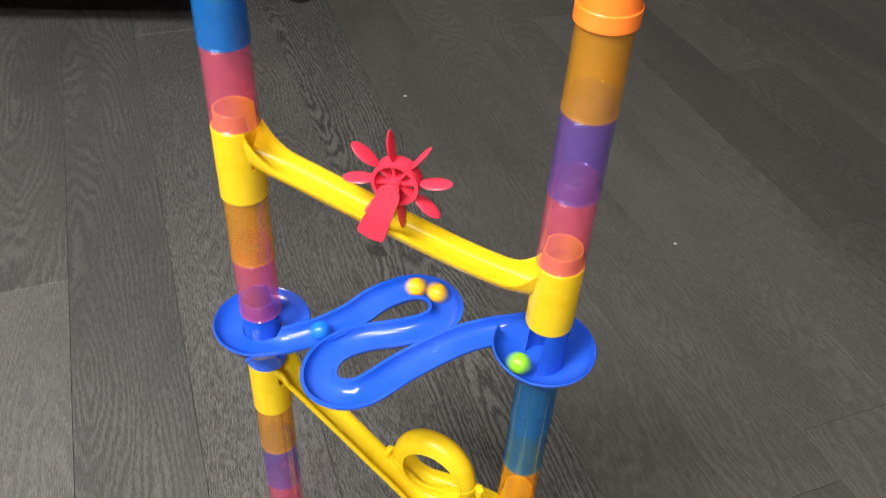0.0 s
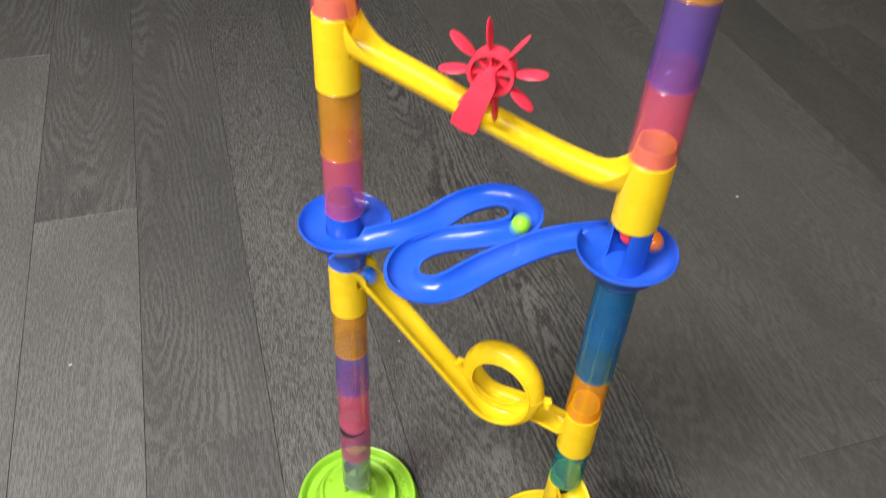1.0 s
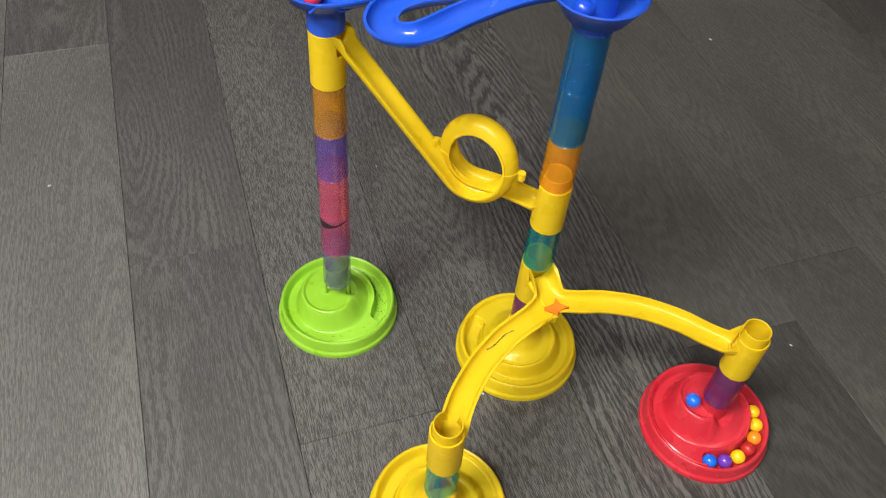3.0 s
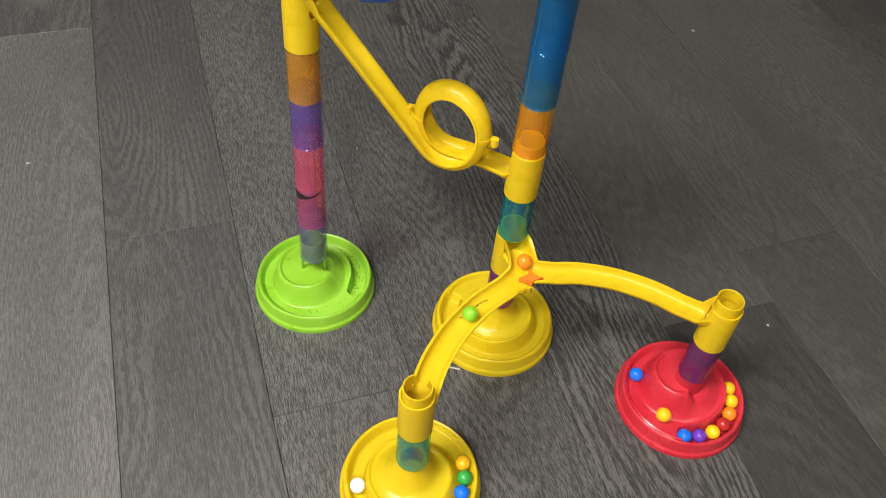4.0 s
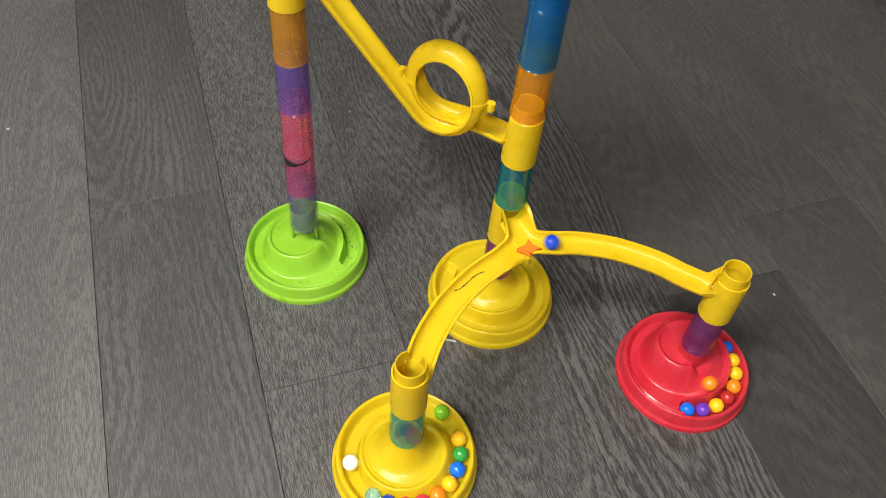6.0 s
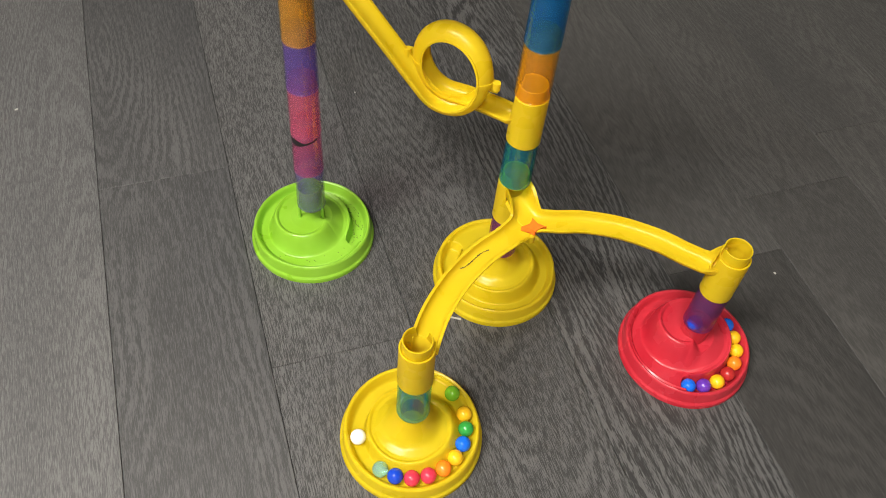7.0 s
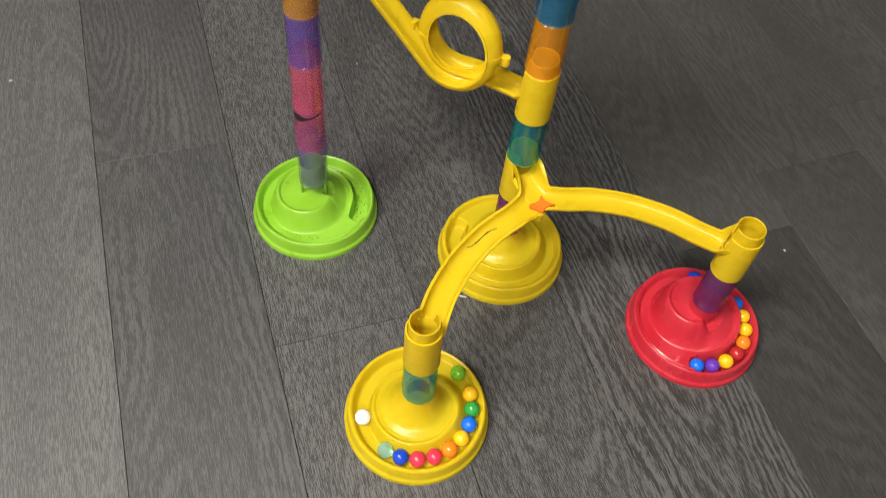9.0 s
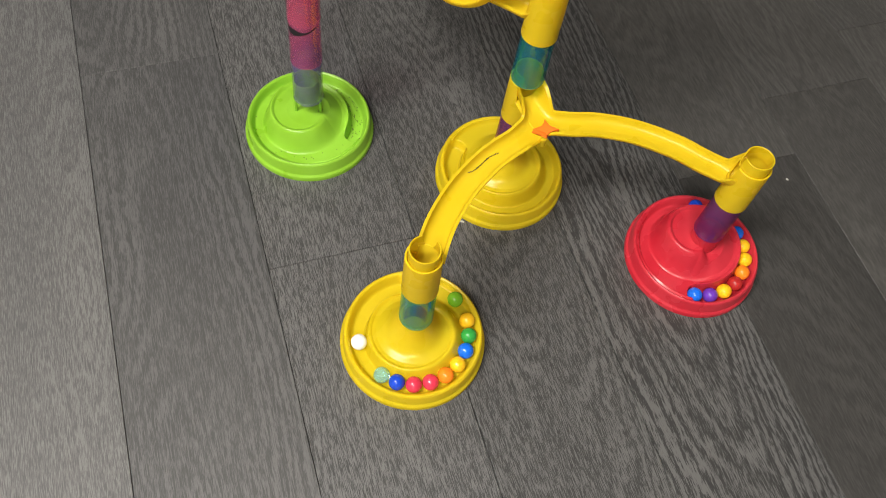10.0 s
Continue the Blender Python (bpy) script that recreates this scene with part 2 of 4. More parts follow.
def shell(bm, z0, z1, r0, r1, wall, n=48, notches=()):
    """A tube wall from z0 to z1 whose radius goes from r0 to r1. notches: (direction in degrees, half width, height to which the wall is cut)."""
    rings = []
    for k in range(n):
        a = 2 * math.pi * k / n
        top = z1
        for way, half, low in notches:
            off = abs((math.degrees(a) - way + 180) % 360 - 180)
            ease = min(1.0, max(0.0, (off - half) / 9.0))
            top = min(top, low + (z1 - low) * ease * ease * (3 - 2 * ease))
        f = (top - z0) / (z1 - z0)
        rt = r0 + (r1 - r0) * f
        c, s = math.cos(a), math.sin(a)
        edge = 0.0004
        pts = [(r0 - edge, z0), (r0, z0 + edge), (rt, top - edge), (rt - edge, top), (rt - wall + edge, top), (rt - wall, top - edge), (r0 - wall, z0 + edge), (r0 - wall + edge, z0)]
        rings.append([(r * c, r * s, z) for r, z in pts])
    skin(bm, rings, closed=True, across=True)


def step(f, a, b):
    f = min(1.0, max(0.0, (f - a) / (b - a)))
    return f * f * (3 - 2 * f)


def spline(points, step=0.004):
    """A smooth line through the points, evenly stepped."""
    P = [Vector(p) for p in points]
    P = [2 * P[0] - P[1]] + P + [2 * P[-1] - P[-2]]
    dense = []
    for a, b, c, d in zip(P, P[1:], P[2:], P[3:]):
        for k in range(16):
            t = k / 16
            dense.append(0.5 * (2 * b + (c - a) * t + (2 * a - 5 * b + 4 * c - d) * t * t + (3 * b - a - 3 * c + d) * t ** 3))
    dense.append(P[-2])
    return stepped(dense, step)


def stepped(dense, step=0.004):
    far = [0.0]
    for a, b in zip(dense, dense[1:]):
        far.append(far[-1] + (b - a).length)
    count = max(2, int(far[-1] / step))
    out, k = [], 0
    for n in range(count + 1):
        want = far[-1] * n / count
        while k < len(far) - 2 and far[k + 1] < want:
            k += 1
        f = (want - far[k]) / max(1e-9, far[k + 1] - far[k])
        out.append(dense[k].lerp(dense[k + 1], f))
    return out


def trough(bm, line, ups, half=0.011, depth=0.0115, wall=0.0016, square=0.75, left=None, right=None):
    """An open channel swept along a line that runs level with its rims. left, right: height factors of the two walls, by the share of the way."""
    rings, n = [], 9
    for k, p in enumerate(line):
        ahead = (line[min(k + 1, len(line) - 1)] - line[max(k - 1, 0)]).normalized()
        up = ups(k / (len(line) - 1)) if callable(ups) else Vector(ups)
        side = ahead.cross(up).normalized()
        up = side.cross(ahead).normalized()
        f = k / (len(line) - 1)
        fl, fr = (left(f) if left else 1.0), (right(f) if right else 1.0)

        def arc(h, d, lift):
            pts = []
            for j in range(n + 1):
                a = -math.pi / 2 + math.pi * j / n
                x = h * math.copysign(abs(math.sin(a)) ** square, a)
                rise = (1 - math.cos(a)) * (fl if a < 0 else fr)
                pts.append(p + side * x + up * (-d + d * rise + lift * (rise if rise > 1 else 0)))
            return pts

        outer = arc(half, depth, 0)
        inner = arc(half - wall, depth - wall, 0)
        lip = 0.0009
        flange_l, flange_r = outer[0] - side * lip * (fl > 0.5), outer[-1] + side * lip * (fr > 0.5)
        under_l, under_r = flange_l - up * 0.0017 * min(1, fl), flange_r - up * 0.0017 * min(1, fr)
        outer[0], outer[-1] = outer[0] - up * 0.0021 * min(1, fl), outer[-1] - up * 0.0021 * min(1, fr)
        rings.append([flange_l, under_l] + outer + [under_r, flange_r] + list(reversed(inner)))
    grid = skin(bm, rings, closed=False, across=True)
    bm.faces.new(grid[0])
    bm.faces.new(list(reversed(grid[-1])))


def ball(bm, r, m=None, u=24, v=14):
    bmesh.ops.create_uvsphere(bm, u_segments=u, v_segments=v, radius=r, matrix=m or Matrix())


def rod(bm, a, b, r0, r1=None, n=14):
    a, b = Vector(a), Vector(b)
    m = Matrix.Translation((a + b) / 2) @ (b - a).to_track_quat("Z", "Y").to_matrix().to_4x4()
    bmesh.ops.create_cone(bm, cap_ends=True, segments=n, radius1=r0, radius2=r0 if r1 is None else r1, depth=(b - a).length, matrix=m)


# ---- the plan ----
PITCH, FOOT = 0.053, 0.0558
R_LOW, R_TOP, WALL_T = 0.0150, 0.0145, 0.0014
R_PLUG = 0.0128


def level(k):
    return FOOT + PITCH * k


def axis_a(z):
    return Vector((-0.0855 + 0.0125 * z, 0.4515 + 0.013 * z, z))


def axis_b(z):
    return Vector((0.1150 + 0.005 * z, 0.4050 - 0.018 * z, z))


def on_axis(axis, z):
    way = (axis(z + 0.1) - axis(z)).normalized()
    return Matrix.Translation(axis(z)) @ Vector((0, 0, 1)).rotation_difference(way).to_matrix().to_4x4()


BASE_A, BASE_B, BASE_C, BASE_D = (-0.0862, 0.4535), (0.1142, 0.4084), (0.0301, 0.2169), (0.3072, 0.3220)
MARBLE_R = 0.0073


# ---- room ----
x0, x1, y0, y1, high = ROOM


def slab(name, label, mat, *dims):
    bm = bmesh.new()
    box(bm, *dims)
    return tagged(part(name, bm, mat, smooth=0), label, kind="structure")


slab("ceiling", "plain white painted ceiling over the room", CEILING, x0 - 0.1, x1 + 0.1, y0 - 0.1, y1 + 0.1, high, high + 0.1)
slab("wall_north", "plain unseen wall behind the floor, darkened to cut bounced light", WALL, x0, x1, y1, y1 + 0.1, 0, high)
slab("wall_south", "plain unseen wall of the room, darkened to cut bounced light", WALL, x0, x1, y0 - 0.1, y0, 0, high)
slab("wall_west", "plain unseen wall beside the floor, darkened to cut bounced light", WALL, x0 - 0.1, x0, y0 - 0.1, y1 + 0.1, 0, high)
slab("wall_east", "plain unseen wall of the room, darkened to cut bounced light", WALL, x1, x1 + 0.1, y0 - 0.1, y1 + 0.1, 0, high)
floor = slab("floor", "dark grey wood-look plank floor with fine joints", UNDER, x0 - 0.1, x1 + 0.1, y0 - 0.1, y1 + 0.1, -0.06, -0.0035)


def ceiling_lamp(place, wide, deep):
    lamp = thing("ceiling_lamp", pose(*place), "white rectangular ceiling lamp, switched on", "ceiling lamp", "ceiling lamps")
    bm = bmesh.new()
    box(bm, -wide / 2 - 0.02, wide / 2 + 0.02, -deep / 2 - 0.02, deep / 2 + 0.02, -0.02, 0.03)
    rounded(bm, 0.004)
    part("housing", bm, CEILING, lamp)
    bm = bmesh.new()
    box(bm, -wide / 2, wide / 2, -deep / 2, deep / 2, -0.045, -0.02)
    rounded(bm, 0.006)
    part("diffuser", bm, LAMP_GLASS, lamp, "glowing white diffuser")


ceiling_lamp(LAMP_A, 1.10, 0.65)
ceiling_lamp(LAMP_B, 0.30, 0.22)


# ---- tube segments ----
def tube_segment(axis, k, colour, label, group, solid=None, plug=True):
    mat = solid or CLEAR[colour]
    seg = thing("tube_segment", on_axis(axis, level(k)), label, "toy tube", group)
    bm = bmesh.new()
    shell(bm, 0.0003, PITCH - 0.0003, R_LOW, R_TOP, WALL_T)
    part("sleeve", bm, mat, seg)
    if plug:
        bm = bmesh.new()
        shell(bm, PITCH - 0.001, PITCH + 0.0115, R_PLUG, R_PLUG - 0.0003, 0.0012)
        part("plug", bm, mat, seg)
    return seg


GREEN_TOWER, YELLOW_TOWER = "tubes of the tower on the lime base", "tubes of the tower on the yellow base"
tube_segment(axis_a, 0, "smoke", "pale lilac see-through plastic tube on the lime base", GREEN_TOWER)
scribbled = tube_segment(axis_a, 1, "magenta", "magenta see-through plastic tube with a black scribble", GREEN_TOWER)
tube_segment(axis_a, 2, "pink", "pink see-through plastic tube in a toy tower", GREEN_TOWER)
tube_segment(axis_a, 3, "purple", "purple see-through plastic tube in a toy tower", GREEN_TOWER)
tube_segment(axis_a, 4, "amber", "amber see-through plastic tube under a yellow slide", GREEN_TOWER)
tube_segment(axis_a, 7, "pink", "pink see-through plastic tube standing in the blue cup", GREEN_TOWER)
tube_segment(axis_a, 8, "amber", "amber see-through plastic tube under a yellow slide", GREEN_TOWER)
tube_segment(axis_a, 10, "pink", "pink see-through plastic tube above the yellow slide", GREEN_TOWER)
tube_segment(axis_a, 11, "cobalt", "blue see-through plastic tube at the top of a tower", GREEN_TOWER)
tube_segment(axis_a, 12, "cobalt", "blue see-through plastic tube at the top of a tower", GREEN_TOWER)
tube_segment(axis_b, 0, "violet", "violet see-through plastic tube on the yellow base", YELLOW_TOWER)
tube_segment(axis_b, 2, "teal", "teal see-through plastic tube above the forked slide", YELLOW_TOWER)
tube_segment(axis_b, 4, "tangerine", "orange see-through plastic tube above the looping slide", YELLOW_TOWER)
tube_segment(axis_b, 5, "ocean", "teal blue see-through plastic tube in a toy tower", YELLOW_TOWER)
tube_segment(axis_b, 6, "ocean", "teal blue see-through plastic tube under the blue cup", YELLOW_TOWER)
tube_segment(axis_b, 9, "pink", "pink see-through plastic tube above the yellow slide", YELLOW_TOWER)
tube_segment(axis_b, 10, "purple", "purple see-through plastic tube in a toy tower", YELLOW_TOWER)
tube_segment(axis_b, 11, "amber", "amber see-through plastic tube under an orange piece", YELLOW_TOWER)
top_tube = tube_segment(axis_b, 12, "", "opaque orange plastic tube at the top of a tower", YELLOW_TOWER, ORANGE)
bm = bmesh.new()
shell(bm, -0.0032, 0.006, R_LOW + 0.0011, R_LOW + 0.0011, 0.0010)
part("collar", bm, ORANGE, top_tube)
axis_c = lambda z: Vector((BASE_C[0], BASE_C[1], z))  # noqa: E731
axis_d = lambda z: Vector((BASE_D[0], BASE_D[1], z))  # noqa: E731
tube_segment(axis_c, 0, "green", "sea-green see-through plastic tube on a yellow base", "short tubes under the forked slide")
tube_segment(axis_d, 0, "violet", "violet see-through plastic tube on the red base", "short tubes under the forked slide")

# the ink scribble round the magenta tube
bm = bmesh.new()
rings = []
for k in range(25):
    f = k / 24
    a = radians(-168 + 130 * f)
    zc = PITCH - 0.0055 - 0.0030 * math.sin(f * 2.6) + 0.0045 * f * f
    w = 0.0009 + 0.0030 * math.exp(-((f - 0.32) / 0.22) ** 2)
    r = R_TOP + 0.0002 + 0.0006 * (1 - zc / PITCH)
    rings.append([((r + d) * math.cos(a), (r + d) * math.sin(a), zc + s * w) for d, s in ((0.00005, -1), (0.00025, 0), (0.00005, 1))])
skin(bm, rings, closed=False, across=False)
for k in range(2):
    rings = []
    for j in range(13):
        f = j / 12
        a = radians(-160 + 10 * k + (38 - 14 * k) * f)
        zc = PITCH - 0.008 - 0.008 * f - 0.003 * k + 0.007 * f * f
        r = R_TOP + 0.0002 + 0.0006 * (1 - zc / PITCH)
        rings.append([((r + 0.0001) * math.cos(a), (r + 0.0001) * math.sin(a), zc + s * 0.0006) for s in (-1, 1)])
    skin(bm, rings, closed=False, across=False)
part("scribble", bm, INK, scribbled, "black ink scribble", keep_normals=True)


# ---- bases ----
def base_stand(place, hook, mat, label, open_way, plug_top=0.0580, walled=False, lift=0.0, cone=0.0240, group="round bases"):
    """A round catch base: outer rim, sinking ball gutter round a raised dish that widens towards the stop at the angle hook."""
    stand = thing("base_stand", pose(place[0], place[1], 0), label, "toy base", group)
    bm = bmesh.new()
    inner = [0.0105 + 0.0005 * k for k in range(0, 95)]

    def height(r, s):
        rw = 0.0185 + 0.0190 * math.sin(math.pi / 2 * min(1.0, s / 0.40)) + 0.0030 * step(s, 0.35, 0.6)
        gutter = 0.0175 - 0.0100 * s
        dish = 0.0300 + lift * (1 - s * s) - 0.0115 * s * s * min(1.0, max(0.0, (r - 0.022) / 0.012))
        foot = min(0.0545, rw + 0.003 + 0.0165 * (1 - s) ** 1.5)
        lip = 0.0021 * (0.4 + 0.6 * min(1.0, s * 12))
        if r <= rw - 0.0030:
            z = dish
        elif r <= rw:
            z = dish + lip * math.sin(math.pi * (r - rw + 0.0030) / 0.0060)
        elif r < foot:
            f = (r - rw) / (foot - rw)
            z = dish + lip + (gutter - dish - lip) * f * f * (3 - 2 * f)
        else:
            z = gutter
        z += cone * min(1.0, max(0.0, 1 - (r - 0.0140) / 0.0160)) ** 2.4 if walled else 0.0
        return max(z, gutter + 0.0075 * max(0.0, (r - 0.0545) / 0.004) ** 2)

    rings = []
    for s in [0.94 * k / 84 for k in range(84)] + [0.94 + 0.06 * k / 30 for k in range(31)]:
        a = radians(hook) - 2 * math.pi * s
        c, q = math.cos(a), math.sin(a)
        col = []
        for r in inner:
            z = height(r, s)
            # the gutter ends in a round stop, level with the start of the next turn
            if r < 0.0400:
                f = step(s, 0.90, 1.0)
            else:
                f = min(1.0, abs(r - 0.0492) / 0.0086)
                f = step(s, 0.984 - 0.019 * (1 - math.sqrt(1 - f * f)), 0.998 - 0.019 * (1 - math.sqrt(1 - f * f)))
            col.append((r, z + (height(r, 0.0) - z) * f))
        col += [(0.0590, 0.0200), (0.0600, 0.0212), (0.0612, 0.0216), (0.0624, 0.0208), (0.0632, 0.0190), (0.0640, 0.0080), (0.0646, 0.0066), (0.0660, 0.0058), (0.0667, 0.0046), (0.0668, 0.0)]
        rings.append([(r * c, r * q, z) for r, z in col])
    skin(bm, rings, closed=False, across=False)
    bmesh.ops.remove_doubles(bm, verts=bm.verts, dist=1e-5)
    dish_part = part("dish", bm, mat, stand, smooth=50)
    bm = bmesh.new()
    lathe(bm, [(0.0128, 0.0545), (0.0128, plug_top - 0.0005), (0.0124, plug_top), (0.0116, plug_top), (0.0112, plug_top - 0.0005), (0.0112, 0.0545)], n=36)
    if walled:
        lathe(bm, [(0.0142, 0.0290), (0.0142, 0.0553), (0.0124, 0.0553), (0.0124, 0.0290)], n=24, closed=True, arc=(open_way + 65, open_way + 295))
    part("socket", bm, mat, stand)
    for way in () if walled else (-78, 78, 180):
        bm = bmesh.new()
        a = radians(open_way + way)
        rod(bm, Vector((0.0126 * math.cos(a), 0.0126 * math.sin(a), 0.0290 + 0.5 * lift)), Vector((0.0122 * math.cos(a), 0.0122 * math.sin(a), 0.0560)), 0.0019, 0.0014)
        part("rib", bm, mat, stand)
    bm = bmesh.new()
    lathe(bm, [(0.0, 0.0301 + 0.9 * lift), (0.0108, 0.0301 + 0.9 * lift)], n=24)
    bmesh.ops.remove_doubles(bm, verts=bm.verts, dist=1e-5)
    part("dish_floor", bm, mat, stand)
    return stand


lime = base_stand(BASE_A, -31, LIME, "round lime green plastic base, dusty inside", -85, 0.0800, lift=0.0055)
base_stand(BASE_B, 144, YELLOW, "round yellow plastic base under the forked slide", -60, 0.0580, True)
base_stand(BASE_C, 97, YELLOW, "round yellow plastic base holding a row of marbles", 100, 0.0580, True)
base_stand(BASE_D, -108, RED, "round red plastic base holding a row of marbles", 110, 0.0580, True, lift=0.0120, cone=0.0020)
bm = bmesh.new()
random.seed(4)
for k in range(110):
    a, r = radians(random.choice((random.uniform(-25, 70), random.uniform(-25, 70), random.uniform(-180, 180)))), random.uniform(0.044, 0.055)
    s = ((-31 - math.degrees(a)) % 360) / 360
    m = pose(r * math.cos(a), r * math.sin(a), 0.0178 - 0.0100 * s, 0, 0, random.uniform(0, 180)) @ Matrix.Diagonal((random.uniform(0.3, 1.4), random.uniform(0.3, 0.7), 0.3, 1))
    bmesh.ops.create_icosphere(bm, subdivisions=1, radius=0.0008, matrix=m)
tagged(part("dust", bm, DIRT, lime, "dark specks of dust"), kind="stuff")


# ---- sleeves of the slides ----
def sleeve(parent, m, mat, notches, height=PITCH, plug=True, name="sleeve"):
    bm = bmesh.new()
    shell(bm, 0.0003, height - 0.0003, R_LOW + 0.0003, R_TOP + 0.0005, 0.0016, notches=[(w, h, lo) for w, h, lo in notches])
    ob = part(name, bm, mat, parent)
    ob.matrix_basis = m
    if plug:
        bm = bmesh.new()
        shell(bm, height - 0.003, height + 0.0108, R_PLUG, R_PLUG - 0.0003, 0.0012, notches=[(w, h * 0.7, height - 0.002) for w, h, lo in notches])
        part("plug", bm, mat, ob)
    return ob


UP = Vector((0, 0, 1))

# upper slide, from the lime tower to the yellow one
U0, U1 = axis_a(0.55), axis_b(0.5)
U_WAY = Vector((U1.x - U0.x, U1.y - U0.y, 0)).normalized()
U_SIDE = Vector((-U_WAY.y, U_WAY.x, 0))
U_LONG = Vector((U1.x - U0.x, U1.y - U0.y, 0)).length


def on_upper(u, off, z):
    return Vector((U0.x, U0.y, 0)) + U_WAY * u + U_SIDE * off + UP * z


UPPER = spline([on_upper(u, 0, z) for u, z in ((0.0078, 0.5698), (0.02, 0.5660), (0.04, 0.5595), (0.07, 0.5485), (0.10, 0.5375), (0.13, 0.5270), (0.15, 0.5205), (0.175, 0.5145), (0.19, 0.5130), (U_LONG - 0.009, 0.5125))])


def upper_walls(f):
    return 1.0 + 1.55 * max(0.0, 1 - f / 0.15) ** 2.2 + 1.9 * max(0.0, (f - 0.87) / 0.13) ** 2.6


upper = thing("slide_track", Matrix(), "yellow plastic marble slide between two tube towers", "toy slide", "yellow slides")
bm = bmesh.new()
trough(bm, UPPER, UP, depth=0.0098, square=0.62, left=upper_walls, right=upper_walls)
part("chute", bm, YELLOW, upper)
u_deg = math.degrees(math.atan2(U_WAY.y, U_WAY.x))
sleeve(upper, on_axis(axis_a, level(9)), YELLOW, [(u_deg, 34, 0.0255)])
sleeve(upper, on_axis(axis_b, level(8)), YELLOW, [(u_deg + 180, 34, 0.026)])

# wheel and its two brackets
SLOPE = math.atan2(-0.36, 1)
WHEEL = on_upper(0.1030, 0, 0.5670)
wheel_frame = Matrix((( *U_WAY, 0), (*U_SIDE, 0), (0, 0, 1, 0), (0, 0, 0, 1))).transposed()
wheel_frame.translation = WHEEL
stand = thing("wheel_stand", wheel_frame @ Matrix.Rotation(-SLOPE, 4, "Y"), "coral red plastic wheel holder clipped on the yellow slide", "wheel holder")
for off in (-0.0145, 0.0145):
    bm = bmesh.new()
    outline = [(0.0068 * math.sin(radians(a)), 0.0068 * math.cos(radians(a))) for a in range(-90, 91, 15)] + [(0.0080, -0.020), (0.0092, -0.034), (0.0082, -0.0372), (0.0, -0.0388), (-0.0082, -0.0372), (-0.0092, -0.034), (-0.0080, -0.020)]
    front = [bm.verts.new((x, off - 0.0011, z)) for x, z in outline]
    back = [bm.verts.new((x, off + 0.0011, z)) for x, z in outline]
    bm.faces.new(front)
    bm.faces.new(list(reversed(back)))
    for k in range(len(outline)):
        j = (k + 1) % len(outline)
        bm.faces.new((front[k], front[j], back[j], back[k]))
    bmesh.ops.bevel(bm, geom=list(bm.edges), offset=0.0005, segments=2, affect="EDGES")
    part("bracket", bm, CORAL, stand)
bm = bmesh.new()
rod(bm, (0, -0.0163, 0), (0, 0.0163, 0), 0.0013)
part("axle", bm, CORAL, stand)

wheel = thing("paddle_wheel", wheel_frame, "coral red eight-bladed plastic wheel over the slide", "paddle wheel")
bm = bmesh.new()
lathe(bm, [(0.0125, -0.0050), (0.0148, -0.0050), (0.0148, 0.0050), (0.0125, 0.0050)], n=40, closed=True)
bmesh.ops.rotate(bm, verts=bm.verts, matrix=Matrix.Rotation(radians(90), 3, "X"))
part("rim", bm, CORAL, wheel)
bm = bmesh.new()
lathe(bm, [(0.0016, -0.0080), (0.0040, -0.0080), (0.0040, 0.0080), (0.0016, 0.0080)], n=24, closed=True)
bmesh.ops.rotate(bm, verts=bm.verts, matrix=Matrix.Rotation(radians(90), 3, "X"))
part("hub", bm, CORAL, wheel)
for k in range(8):
    turn = Matrix.Rotation(radians(45 * k), 4, "Y")
    bm = bmesh.new()
    box(bm, -0.0008, 0.0008, -0.0030, 0.0030, 0.0035, 0.0130, turn)
    part("spoke", bm, CORAL, wheel)
    bm = bmesh.new()
    ball(bm, 1.0, turn @ Matrix.Translation((0, 0, 0.0245)) @ Matrix.Diagonal((0.0013, 0.0062, 0.0102, 1)), 16, 12)
    part("blade", bm, CORAL, wheel)


# ---- blue winding track with its two cups ----
def blue_rim(x):
    return 0.427 + 0.15 * x


WINDING = spline([(x, y, max(0.4160, blue_rim(x))) for x, y in (
    (0.112, 0.4265), (0.100, 0.4255), (0.085, 0.4245), (0.062, 0.4190), (0.028, 0.4020), (0.000, 0.3835), (-0.016, 0.3815), (-0.029, 0.3885), (-0.034, 0.4010), (-0.031, 0.4145), (-0.021, 0.4245), (-0.003, 0.4305), (0.022, 0.4320),
    (0.041, 0.4355), (0.052, 0.4430), (0.0545, 0.4560), (0.048, 0.4690), (0.036, 0.4760), (0.022, 0.4755), (0.004, 0.4675), (-0.013, 0.4535), (-0.036, 0.4415), (-0.0575, 0.4364), (-0.0690, 0.4348), (-0.0790, 0.4338), (-0.0870, 0.4347))], 0.003)
CUP_A, CUP_B = axis_a(0.415), axis_b(0.447)
winding = thing("winding_track", Matrix(), "glossy blue plastic winding marble track with two round cups", "toy track")
bm = bmesh.new()


AT_POST = min(range(len(WINDING)), key=lambda k: abs(WINDING[k].x + 0.064) + (WINDING[k].y > 0.45)) / (len(WINDING) - 1)


def wind_outer(f):
    return 1.0 - 0.97 * step(f, 0.985, 1.0)


def wind_inner(f):
    return 1.0 - 0.97 * step(f, AT_POST, AT_POST + 0.016)


trough(bm, WINDING, UP, half=0.0118, depth=0.0098, square=0.72, left=wind_outer, right=wind_inner)
part("channel", bm, BLUE, winding)


